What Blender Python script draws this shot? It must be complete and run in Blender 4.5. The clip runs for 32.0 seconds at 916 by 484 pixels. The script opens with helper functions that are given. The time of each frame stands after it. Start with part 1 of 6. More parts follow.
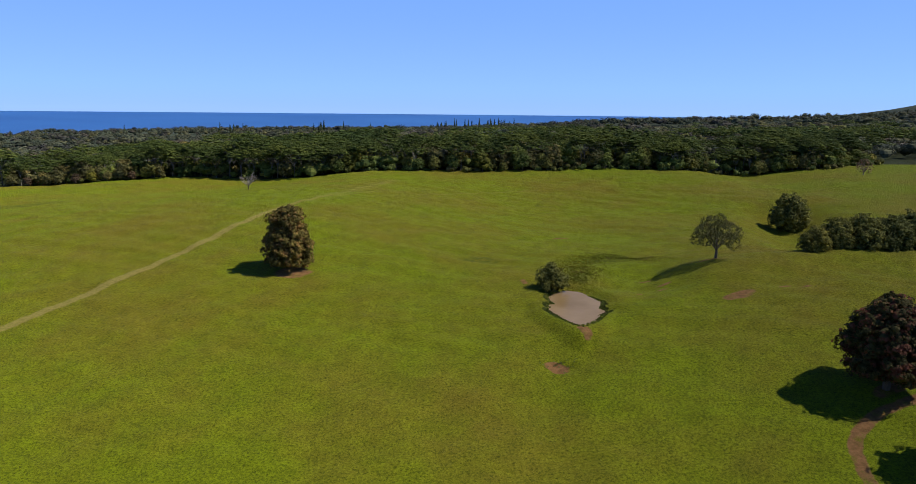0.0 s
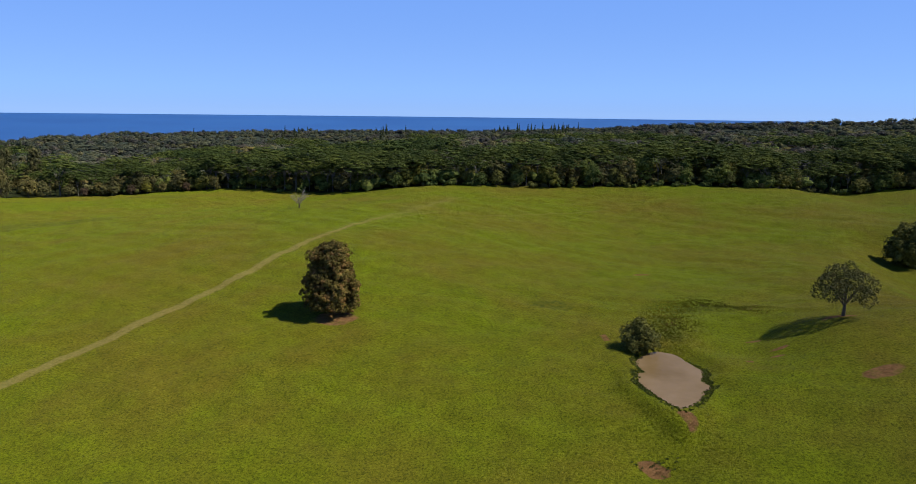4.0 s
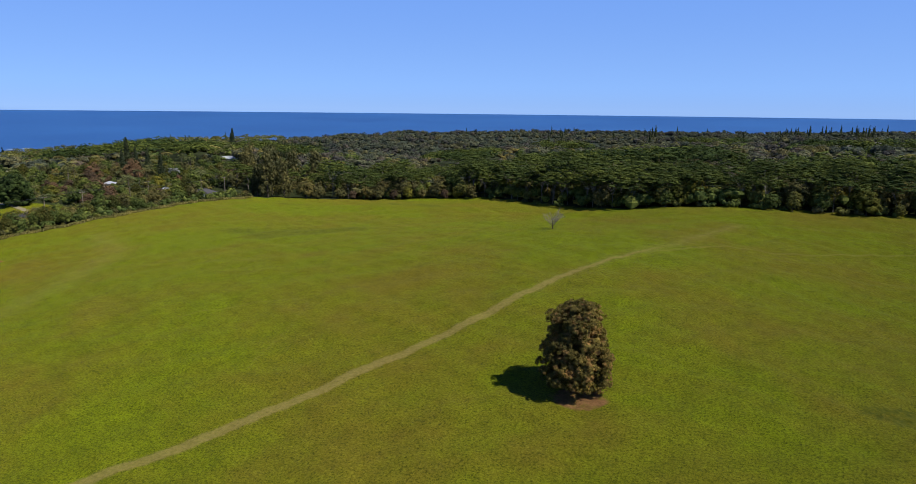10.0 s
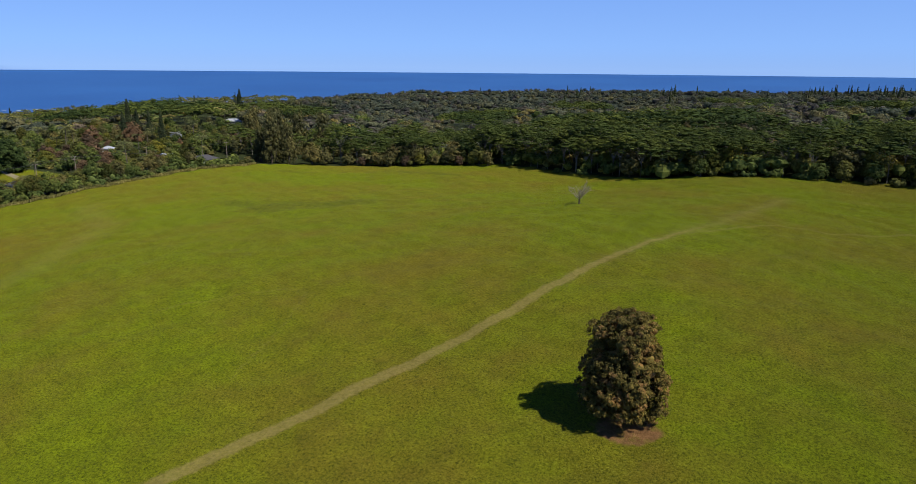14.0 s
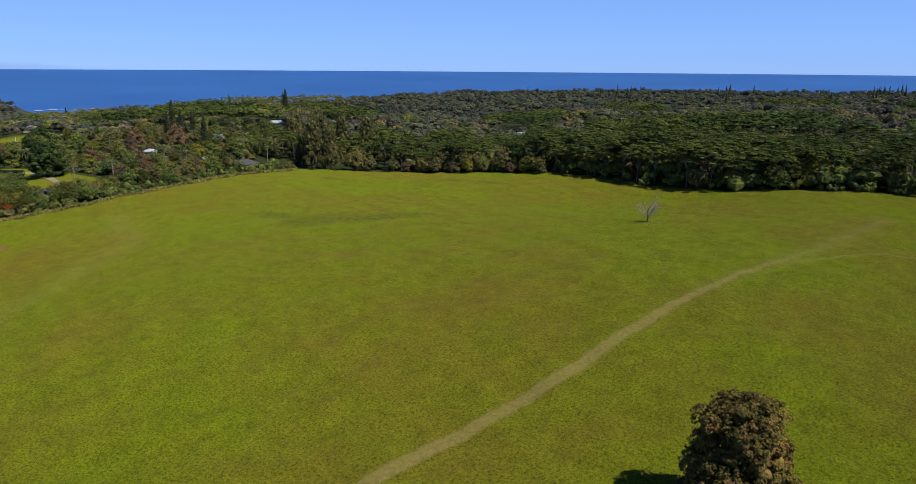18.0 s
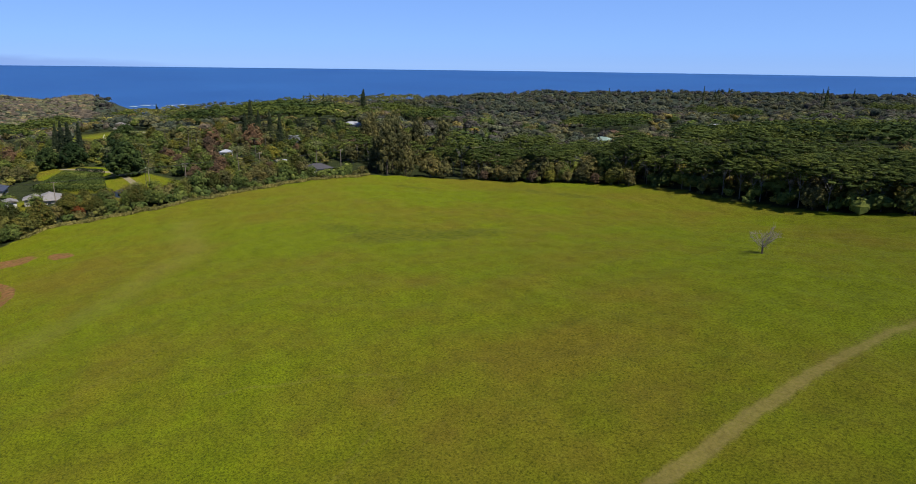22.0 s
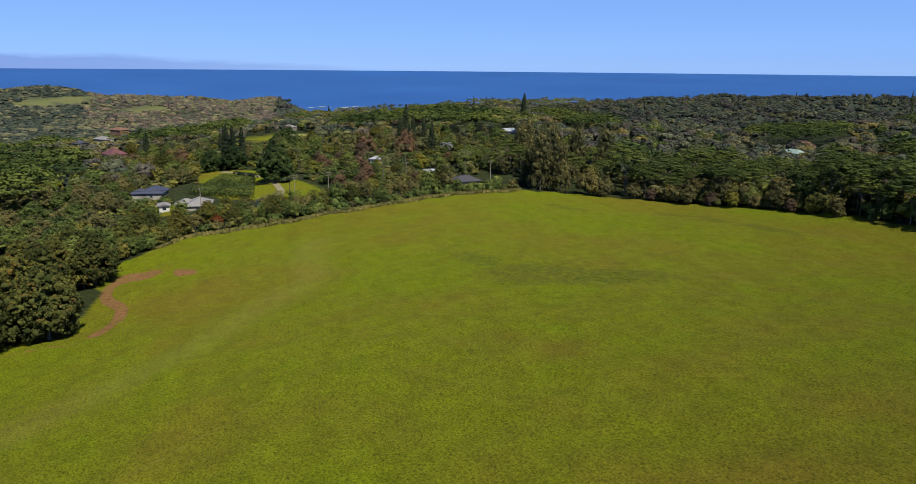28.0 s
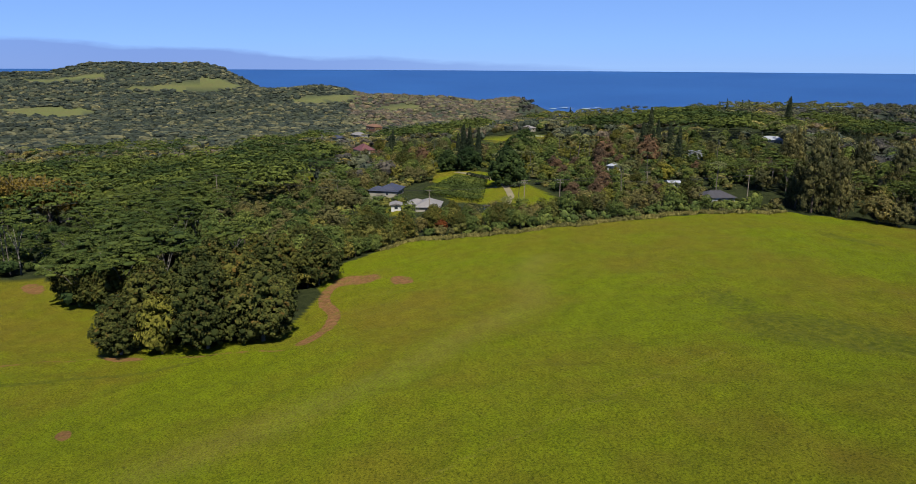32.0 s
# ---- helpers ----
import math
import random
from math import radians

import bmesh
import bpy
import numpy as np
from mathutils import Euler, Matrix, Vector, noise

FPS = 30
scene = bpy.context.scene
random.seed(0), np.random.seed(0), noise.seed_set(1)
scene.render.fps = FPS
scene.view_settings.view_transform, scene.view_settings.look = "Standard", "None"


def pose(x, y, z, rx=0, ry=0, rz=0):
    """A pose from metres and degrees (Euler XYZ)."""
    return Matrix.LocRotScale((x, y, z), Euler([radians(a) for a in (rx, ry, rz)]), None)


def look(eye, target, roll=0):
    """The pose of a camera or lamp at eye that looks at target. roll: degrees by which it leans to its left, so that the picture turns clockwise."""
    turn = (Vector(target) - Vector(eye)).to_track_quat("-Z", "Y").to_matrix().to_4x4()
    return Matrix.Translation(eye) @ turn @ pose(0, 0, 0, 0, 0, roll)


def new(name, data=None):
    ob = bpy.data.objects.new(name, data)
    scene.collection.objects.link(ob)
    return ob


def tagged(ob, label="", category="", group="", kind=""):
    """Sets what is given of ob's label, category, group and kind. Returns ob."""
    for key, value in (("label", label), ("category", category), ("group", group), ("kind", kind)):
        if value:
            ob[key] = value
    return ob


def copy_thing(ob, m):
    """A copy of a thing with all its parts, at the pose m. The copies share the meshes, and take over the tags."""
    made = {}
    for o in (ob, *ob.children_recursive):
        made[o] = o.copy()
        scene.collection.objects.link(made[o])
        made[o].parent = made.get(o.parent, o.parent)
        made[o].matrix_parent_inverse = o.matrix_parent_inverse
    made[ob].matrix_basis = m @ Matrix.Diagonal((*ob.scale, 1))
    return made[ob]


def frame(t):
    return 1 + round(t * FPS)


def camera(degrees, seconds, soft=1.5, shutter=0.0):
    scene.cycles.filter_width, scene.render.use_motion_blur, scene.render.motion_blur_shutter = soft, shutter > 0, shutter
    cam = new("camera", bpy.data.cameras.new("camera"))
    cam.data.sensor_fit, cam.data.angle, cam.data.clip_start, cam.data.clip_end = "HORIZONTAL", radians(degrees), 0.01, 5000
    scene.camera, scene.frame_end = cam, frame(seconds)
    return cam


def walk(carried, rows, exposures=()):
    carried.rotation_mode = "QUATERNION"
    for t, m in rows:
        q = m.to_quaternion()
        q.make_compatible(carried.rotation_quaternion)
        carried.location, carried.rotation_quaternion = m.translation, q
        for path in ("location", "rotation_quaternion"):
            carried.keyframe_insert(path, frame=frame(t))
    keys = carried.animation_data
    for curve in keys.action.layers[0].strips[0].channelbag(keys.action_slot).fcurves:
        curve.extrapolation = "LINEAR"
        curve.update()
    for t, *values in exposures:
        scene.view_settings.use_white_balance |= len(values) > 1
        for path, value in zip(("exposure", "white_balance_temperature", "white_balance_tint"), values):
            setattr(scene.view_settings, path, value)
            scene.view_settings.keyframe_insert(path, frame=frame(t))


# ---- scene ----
cam = camera(66.13, 32.0, soft=0.6)
# seconds, place in metres, turn in degrees
PATH = [
    (0.0, -0.00, 0.00, 36.80, 79.479, -0.546, 0.101), (0.5, -0.18, 3.20, 37.33, 79.548, -0.472, 0.108),
    (1.0, -0.36, 6.41, 37.89, 79.563, -0.501, 0.107), (1.5, -0.56, 9.62, 38.48, 79.577, -0.515, 0.099),
    (2.0, -0.78, 12.77, 39.06, 79.564, -0.568, 0.194), (2.5, -1.03, 15.81, 39.59, 79.573, -0.608, 0.766),
    (3.0, -1.30, 18.81, 40.01, 79.594, -0.600, 1.795), (3.5, -1.59, 21.76, 40.38, 79.616, -0.604, 3.248),
    (4.0, -1.91, 24.67, 40.72, 79.629, -0.647, 5.089), (4.5, -2.26, 27.56, 41.07, 79.621, -0.726, 7.275),
    (5.0, -2.64, 30.43, 41.46, 79.583, -0.769, 9.751), (5.5, -3.06, 33.26, 41.87, 79.551, -0.745, 12.221),
    (6.0, -3.47, 36.04, 42.27, 79.529, -0.835, 15.019), (6.5, -3.90, 38.77, 42.64, 79.526, -0.859, 16.469),
    (7.0, -4.41, 41.50, 42.97, 79.527, -0.902, 17.893), (7.5, -4.97, 44.21, 43.30, 79.546, -0.839, 20.411),
    (8.0, -5.61, 46.92, 43.64, 79.497, -0.715, 23.443), (8.5, -6.38, 49.57, 43.91, 79.455, -0.664, 25.196),
    (9.0, -7.32, 52.14, 44.11, 79.445, -0.699, 25.722), (9.5, -8.37, 54.63, 44.22, 79.386, -0.631, 26.160),
    (10.0, -9.52, 57.08, 44.23, 79.332, -0.610, 26.328), (10.5, -10.71, 59.50, 44.20, 79.285, -0.626, 26.471),
    (11.0, -11.94, 61.91, 44.18, 79.066, -0.649, 26.609), (11.5, -13.20, 64.30, 44.22, 78.612, -0.601, 26.791),
    (12.0, -14.50, 66.67, 44.31, 78.112, -0.580, 27.083), (12.5, -15.85, 68.99, 44.42, 77.592, -0.540, 27.203),
    (13.0, -17.23, 71.30, 44.54, 77.053, -0.596, 27.223), (13.5, -18.65, 73.58, 44.61, 76.578, -0.509, 27.333),
    (14.0, -20.11, 75.85, 44.72, 76.126, -0.503, 27.371), (14.5, -21.61, 78.09, 44.87, 75.922, -0.428, 27.372),
    (15.0, -23.08, 80.29, 45.02, 75.864, -0.455, 27.737), (15.5, -24.54, 82.48, 45.16, 75.901, -0.461, 28.320),
    (16.0, -25.99, 84.66, 45.29, 75.981, -0.406, 28.996), (16.5, -27.43, 86.85, 45.40, 76.051, -0.327, 29.659),
    (17.0, -28.88, 89.06, 45.49, 76.059, -0.381, 30.234), (17.5, -30.33, 91.25, 45.54, 76.050, -0.424, 30.631),
    (18.0, -31.79, 93.39, 45.58, 76.019, -0.400, 31.056), (18.5, -33.28, 95.45, 45.65, 76.015, -0.428, 31.460),
    (19.0, -34.81, 97.45, 45.80, 76.016, -0.526, 32.004), (19.5, -36.37, 99.40, 46.01, 75.978, -0.572, 32.770),
    (20.0, -37.96, 101.32, 46.24, 75.941, -0.584, 33.549), (20.5, -39.55, 103.27, 46.47, 75.916, -0.656, 34.387),
    (21.0, -41.12, 105.29, 46.67, 75.900, -0.688, 35.241), (21.5, -42.67, 107.39, 46.79, 75.919, -0.713, 36.278),
    (22.0, -44.24, 109.56, 46.84, 75.902, -0.723, 37.281), (22.5, -45.81, 111.81, 46.83, 75.905, -0.689, 37.859),
    (23.0, -47.40, 114.11, 46.79, 75.922, -0.601, 38.526), (23.5, -48.99, 116.42, 46.78, 75.929, -0.593, 39.322),
    (24.0, -50.53, 118.73, 46.77, 75.948, -0.598, 40.170), (24.5, -52.01, 121.05, 46.74, 75.955, -0.541, 41.308),
    (25.0, -53.53, 123.36, 46.68, 75.971, -0.495, 42.265), (25.5, -55.13, 125.66, 46.65, 76.013, -0.462, 43.130),
    (26.0, -56.87, 127.99, 46.71, 76.045, -0.502, 43.962), (26.5, -58.73, 130.29, 46.82, 76.063, -0.547, 44.928),
    (27.0, -60.70, 132.54, 46.95, 76.062, -0.573, 46.205), (27.5, -62.77, 134.70, 47.07, 76.035, -0.562, 47.974),
    (28.0, -64.92, 136.73, 47.14, 75.979, -0.483, 50.408), (28.5, -67.16, 138.65, 47.16, 75.926, -0.460, 53.610),
    (29.0, -69.47, 140.49, 47.10, 75.894, -0.414, 55.562), (29.5, -71.87, 142.26, 47.00, 75.855, -0.332, 57.483),
    (30.0, -74.35, 143.97, 46.88, 75.853, -0.323, 59.646), (30.5, -76.91, 145.58, 46.75, 75.871, -0.271, 61.679),
    (31.0, -79.51, 147.09, 46.61, 75.894, -0.292, 64.318), (31.5, -82.15, 148.54, 46.51, 75.892, -0.301, 66.999),
    (32.0, -84.79, 149.92, 46.45, 75.912, -0.318, 69.650),
]
walk(cam, [(t, pose(*p)) for t, *p in PATH], exposures=[(0, 0.65), (2, 0.58), (5, 0.51), (13, 0.45), (18, 0.50), (32, 0.46)])

# ---------------------------------------------------------------- light
SUN_TURN, SUN_RISE = radians(96.0), radians(53.0)      # clockwise from +y, above the horizon
TO_SUN = Vector((math.sin(SUN_TURN) * math.cos(SUN_RISE), math.cos(SUN_TURN) * math.cos(SUN_RISE), math.sin(SUN_RISE)))
sun = new("sun", bpy.data.lights.new("sun", "SUN"))
sun.data.energy, sun.data.angle, sun.data.color = 5.0, radians(0.55), (1.0, 0.95, 0.86)
sun.matrix_world = look(TO_SUN * 500, (0, 0, 0))

world = bpy.data.worlds.new("world")
scene.world = world
world.use_nodes = True
wn = world.node_tree
sky = wn.nodes.new("ShaderNodeTexSky")
sky.sky_type, sky.sun_disc = "NISHITA", False
sky.sun_elevation, sky.sun_rotation = SUN_RISE, SUN_TURN
sky.altitude, sky.air_density, sky.dust_density, sky.ozone_density = 100.0, 0.4, 0.0, 8.0
# clear trade-wind air: a milky blue low down that deepens to the zenith, and a thin violet haze bank along the sea
way = wn.nodes.new("ShaderNodeTexCoord")
parts = wn.nodes.new("ShaderNodeSeparateXYZ")
wn.links.new(way.outputs["Generated"], parts.inputs[0])
deep = wn.nodes.new("ShaderNodeValToRGB")
deep.color_ramp.interpolation = "EASE"
for k, (at, c) in enumerate(((0.0, (0.19, 0.33, 0.70)), (0.035, (0.20, 0.37, 0.78)), (0.16, (0.165, 0.335, 0.80)), (0.38, (0.050, 0.13, 0.38)), (1.0, (0.018, 0.055, 0.20)))):
    e = deep.color_ramp.elements[k] if k < 2 else deep.color_ramp.elements.new(at)
    e.position, e.color = at, (*c, 1)
wn.links.new(parts.outputs["Z"], deep.inputs[0])
veil = wn.nodes.new("ShaderNodeMix")
veil.data_type, veil.blend_type = "RGBA", "MIX"
veil.inputs[0].default_value = 0.72
lift = wn.nodes.new("ShaderNodeMix")
lift.data_type, lift.blend_type = "RGBA", "MULTIPLY"
lift.inputs[0].default_value, lift.inputs[7].default_value = 1.0, (12.0, 12.0, 12.0, 1)
wn.links.new(deep.outputs[0], lift.inputs[6])
wn.links.new(sky.outputs[0], veil.inputs[6])
wn.links.new(lift.outputs[2], veil.inputs[7])
# the bank stands to the west only, its top uneven
wisp = wn.nodes.new("ShaderNodeTexNoise")
wisp.inputs["Scale"].default_value, wisp.inputs["Detail"].default_value = 9.0, 5.0
squash = wn.nodes.new("ShaderNodeMapping")
squash.inputs["Scale"].default_value = (1, 1, 5)
wn.links.new(way.outputs["Generated"], squash.inputs[0])
wn.links.new(squash.outputs[0], wisp.inputs["Vector"])


def sky_sum(how, a, b, clamp=False):
    n = wn.nodes.new("ShaderNodeMath")
    n.operation, n.use_clamp = how, clamp
    for v, slot in ((a, n.inputs[0]), (b, n.inputs[1])):
        if isinstance(v, (int, float)):
            slot.default_value = v
        else:
            wn.links.new(v, slot)
    return n.outputs[0]


west = sky_sum("ADD", sky_sum("MULTIPLY", parts.outputs["Y"], -0.042), 0.022)
top = sky_sum("ADD", west, sky_sum("MULTIPLY", sky_sum("SUBTRACT", wisp.outputs["Fac"], 0.5), 0.022))
low = sky_sum("MULTIPLY", sky_sum("SUBTRACT", top, parts.outputs["Z"]), 160.0, True)
low = sky_sum("MULTIPLY", low, sky_sum("MULTIPLY", sky_sum("SUBTRACT", sky_sum("MULTIPLY", parts.outputs["X"], -1.0), 0.80), 5.0, True))
bank = wn.nodes.new("ShaderNodeMix")
bank.data_type = "RGBA"
bank.inputs[7].default_value = (1.75, 2.75, 6.3, 1)
wn.links.new(sky_sum("MULTIPLY", low, 0.75), bank.inputs[0])
wn.links.new(veil.outputs[2], bank.inputs[6])
wn.links.new(bank.outputs[2], wn.nodes["Background"].inputs[0])
wn.nodes["Background"].inputs[1].default_value = 0.082

# ---------------------------------------------------------------- land
# Heights at the knots of a 60 m net over the pasture, and of the country round it by bearing and distance.
NET_X, NET_Y, MID_X, MID_Y = -400, 20, -60, 110
PASTURE = np.array([
    [-43.1, -41.1, -38.5, -33.4, -24.3, -13.1, -1.2, 10.5, 22.1],
    [-11.3, -21.1, -27, -26, -20.1, -15.3, -9.1, -2, 3.6],
    [-9.7, -17, -22.7, -21.4, -12.4, -8.3, -5.5, -3.2, -5.2],
    [-10, -14, -19, -21.7, -11, -2.1, -0.1, -5.9, -12.3],
    [-13.1, -13.1, -13.1, -13.9, -6.3, -0.3, -0.5, -6.1, -9],
    [-17.4, -13.8, -9.5, -4.3, 1.4, 0.3, -2.3, 1.6, 3.2],
    [-21.5, -15.9, -10.5, -4.9, 4.2, 6.6, -0.6, -0.7, 7.5],
    [-25, -18, -10.7, -3.1, 7.5, 9.8, 9, 8.2, 9.6],
    [-26.9, -19.4, -12.1, -1.3, -2.7, -2.2, 4, 6.9, 11.5],
    [-26.8, -17.6, -6.1, 10.9, -0.1, -4.6, 6.6, 10.1, 13.7],
    [-23.8, -13.8, -3.6, 3.3, 0.1, 4, 11.1, 5.2, 9.2],
    [-19.2, -11.1, -4.6, -0, 5.6, 10.7, 7, -2.9, -3.1],
])
BEARINGS = np.array([-40, -20, 0, 15, 30, 45, 60, 62.2, 63, 64.5, 68, 72.5, 75, 78, 82, 84, 86, 87, 88.5, 93, 95.5, 98, 104, 130])
REACHES = np.array([330, 600, 1000, 1500, 2000, 2600, 3300, 4700])
COUNTRY = np.array([
    [9, 9, 16, 27, 36, 52, 95, 160],
    [9, 6, 8, 15, 14, -8, -95, -95],
    [6, 6, -5, -12, -20, -30, -95, -95],
    [0, -11, -17, -22, -27, -36, -95, -95],
    [-6, -24, -28, -30, -36, -48, -95, -95],
    [-3, -2, -18, -38, -60, -95, -95, -95],
    [-8, -10, -30, -64, -92, -95, -95, -95],
    [-9, -11, -31, -65, -90, -95, -95, -95],
    [-10, -13, -34, -67, -52, -95, -95, -95],
    [-11, -15, -36, -68, -43, -95, -95, -95],
    [-14, -20, -42, -72, -48, -95, -95, -95],
    [-17, -24, -48, -74, -40, -95, -95, -95],
    [-18, -26, -51, -75, -31, -90, -95, -95],
    [-20, -28, -54, -76, -18, -80, -95, -95],
    [-22, -31, -58, -76, -22, -62, -95, -95],
    [-23, -32, -59, -75, -22, -40, -95, -95],
    [-24, -34, -61, -74, -42, 10, -95, -95],
    [-25, -35, -63, -74, -50, 40, -95, -95],
    [-26, -36, -64, -73, -52, 50, -95, -95],
    [-26, -36, -63, -71, -49, 50, -70, -95],
    [-25, -37, -62, -69, -46, 42, -60, -95],
    [-25, -37, -61, -67, -44, 20, -50, -95],
    [-23, -36, -56, -60, -38, 12, -30, -95],
    [-15, -20, -30, -40, -40, -40, -40, -40],
])

def spline(u):
    return np.stack([(1 - u) ** 3, 3 * u**3 - 6 * u**2 + 4, -3 * u**3 + 3 * u**2 + 3 * u + 1, u**3], -1) / 6


def between(knots, v):
    i = np.clip(np.searchsorted(knots, v) - 1, 0, len(knots) - 2)
    u = np.clip((v - knots[i]) / (knots[i + 1] - knots[i]), 0, 1)
    return i, 0.5 * u * u * (3 - 2 * u) + 0.5 * u


def away_from(line, x, y):
    """Distance of plan points from a broken line."""
    best = np.full(np.shape(x), 1e9)
    for (ax, ay), (bx, by) in zip(line, line[1:]):
        dx, dy = bx - ax, by - ay
        u = np.clip(((x - ax) * dx + (y - ay) * dy) / (dx * dx + dy * dy), 0, 1)
        best = np.minimum(best, np.hypot(x - ax - u * dx, y - ay - u * dy))
    return best


POND, POND_LEVEL = (24.2, 138.0), -2.0
SHORE_TURN, SHORE_OUT = [0, 65, 79, 91, 105, 155, 230, 249, 263, 286, 298, 360], [4.5, 8.2, 11.8, 12.8, 10.2, 4.9, 7.4, 10.4, 12.2, 9.2, 7.2, 4.5]
HOLLOWS = [([(120, 256), (110, 222), (104, 186)], 6.8, 13.0), ([(60, 153), (74, 157), (92, 160), (112, 158)], -2.4, 9.0), ([(26, 152), (30, 172), (46, 180), (70, 196), (104, 186)], 0.9, 6.5), ([(17, 113), (12, 98), (14, 78)], 0.8, 5.0), ([(60, 250), (72, 225), (76, 205)], -1.6, 16.0), ([(40, 151), (43, 160)], 2.3, 8.5),
           ([(152, 380), (150, 335), (140, 305)], 3.4, 20.0), ([(-415, 472), (-405, 478)], -6.5, 35.0),
           ([(-182, 338), (-150, 340)], -1.3, 15.0), ([(-222, 345), (-216, 352)], 0.9, 13.0), ([(-54, 334), (-46, 338)], -1.5, 13.0), ([(-105, 338), (-90, 335)], 0.9, 14.0)]


def pond_reach(x, y):
    """1 on the pond's shore, less inside: a long rounded kite."""
    a = np.arctan2(y - POND[1], x - POND[0])
    r = np.hypot(x - POND[0], y - POND[1])
    shore = np.interp(np.degrees(a) % 360, SHORE_TURN, SHORE_OUT) + 0.25 * np.sin(7 * a) + 0.2 * np.sin(11 * a + 1)
    return r / shore


def ground_height(x, y):
    """Height of the land at plan points."""
    x, y = np.atleast_1d(np.asarray(x, float)), np.atleast_1d(np.asarray(y, float))
    gx, gy = np.clip((x - NET_X) / 60, 0, PASTURE.shape[0] - 3.001), np.clip((y - NET_Y) / 60, 0, PASTURE.shape[1] - 3.001)
    i, j = gx.astype(int), gy.astype(int)
    a, b = spline(gx - i), spline(gy - j)
    near = sum(a[..., p] * b[..., q] * PASTURE[i + p, j + q] for p in range(4) for q in range(4))
    turn = np.degrees(np.arctan2(-(x - MID_X), y - MID_Y))
    away = np.hypot(x - MID_X, y - MID_Y)
    i, u = between(BEARINGS, np.clip(turn, -40, 130))
    j, v = between(REACHES, np.clip(away, 330, 4700))
    far = (COUNTRY[i, j] * (1 - u) + COUNTRY[i + 1, j] * u) * (1 - v) + (COUNTRY[i, j + 1] * (1 - u) + COUNTRY[i + 1, j + 1] * u) * v
    hills = np.clip((away - 800) / 600, 0, 1) * np.clip((turn - 60) / 12, 0, 1) * np.clip((2700 - away) / 500, 0, 1)
    far = far + hills * (6 * np.sin(x / 71 + 0.8 * np.sin(y / 130)) * np.sin(y / 63 + 0.5) + 3 * np.sin(x / 37 - y / 49))
    far = far + np.clip((away - 450) / 500, 0, 1) * (4.0 * np.sin(x / 97 + 1.3) * np.sin(y / 83) + 3.0 * np.sin(x / 41 + y / 57))
    k = np.clip((away - 300) / 100, 0, 1)
    k = k * k * (3 - 2 * k)
    z = near * (1 - k) + far * k
    # the pond's bowl and the gully below it
    d = pond_reach(x, y)
    k = np.clip((1.72 - d) / 0.46, 0, 1)
    k = k * k * (3 - 2 * k)
    z = z * (1 - k) + (POND_LEVEL + 0.5 - 1.1 * np.clip((1.25 - d) / 0.5, 0, 1)) * k
    # folds of the pasture: the hollow below the gully tree, the knoll with its crest, a shallow swale by the pond
    for line, deep, wide in HOLLOWS:
        z = z - deep * np.exp(-((away_from(line, x, y) / wide) ** 2))
    # hummocks
    near = np.clip((420 - away) / 100, 0, 1) * np.clip((d - 1.3) / 0.6, 0, 1)
    z = z + near * (0.30 * np.sin(x / 4.1 + 1.7 * np.sin(y / 9.3)) * np.sin(y / 3.6 + 1.3 * np.sin(x / 11.0)) + 0.16 * np.sin(x / 1.9 + y / 2.6 + 2.0 * np.sin(y / 7.0)) * np.sin(y / 2.1 - x / 6.0))
    # a small eroded bank
    z = z - 0.8 * np.exp(-(((x - 17.6) / 2.2) ** 2 + ((y - 113.2) / 1.4) ** 2))
    return z


def height(x, y):
    return float(ground_height(x, y)[0])


def inside(poly, x, y):
    x, y = np.asarray(x, float), np.asarray(y, float)
    out = np.zeros(x.shape, bool)
    for (ax, ay), (bx, by) in zip(poly, poly[1:] + poly[:1]):
        cross = (ay > y) != (by > y)
        with np.errstate(divide="ignore", invalid="ignore"):
            out ^= cross & (x < (bx - ax) * (y - ay) / (by - ay if by != ay else 1e-9) + ax)
    return out

# the open pasture's outline, from the pond's side round by the far wood and the hedge
PASTURE_EDGE = [(-262, -60), (-330, 60), (-314, 98), (-296, 121), (-276, 131), (-258, 133), (-246, 142), (-239, 156), (-244, 168), (-264, 178), (-291, 181), (-297, 202), (-301, 214), (-285, 240),
                (-278, 266), (-274, 300), (-270, 342), (-250, 366), (-228, 376), (-190, 386), (-146, 381), (-90, 359), (-62, 357), (0, 359), (60, 365), (112, 363), (142, 385), (190, 375), (245, 410), (420, 420), (420, -60)]
TRACK = [(-112, 88), (-101, 104), (-92.5, 119.5), (-86.5, 131.5), (-81.5, 143.8), (-76.8, 155.4), (-72.2, 166.4), (-68.0, 179.2), (-63.9, 194.5), (-59.6, 212.6), (-55.3, 226.5), (-51.6, 238), (-45.5, 251), (-39.5, 270), (-33.5, 292), (-28, 312)]
TRACK_BRANCH = [(-51.6, 238), (-45, 249.7), (-37.3, 259.4), (-28.3, 270.4), (-11.5, 273.9), (6.8, 291.3), (30, 306)]
DIRT_PATH = [(-274, 186), (-268, 180), (-256, 177), (-246, 178), (-239, 177), (-231, 173), (-226, 167.5)]
LOWER_PATH = [(-224.4, 164), (-227.6, 158.5), (-231.7, 151.6), (-236, 142), (-243, 130), (-245.6, 124), (-249, 113), (-249.5, 105), (-256, 70)]
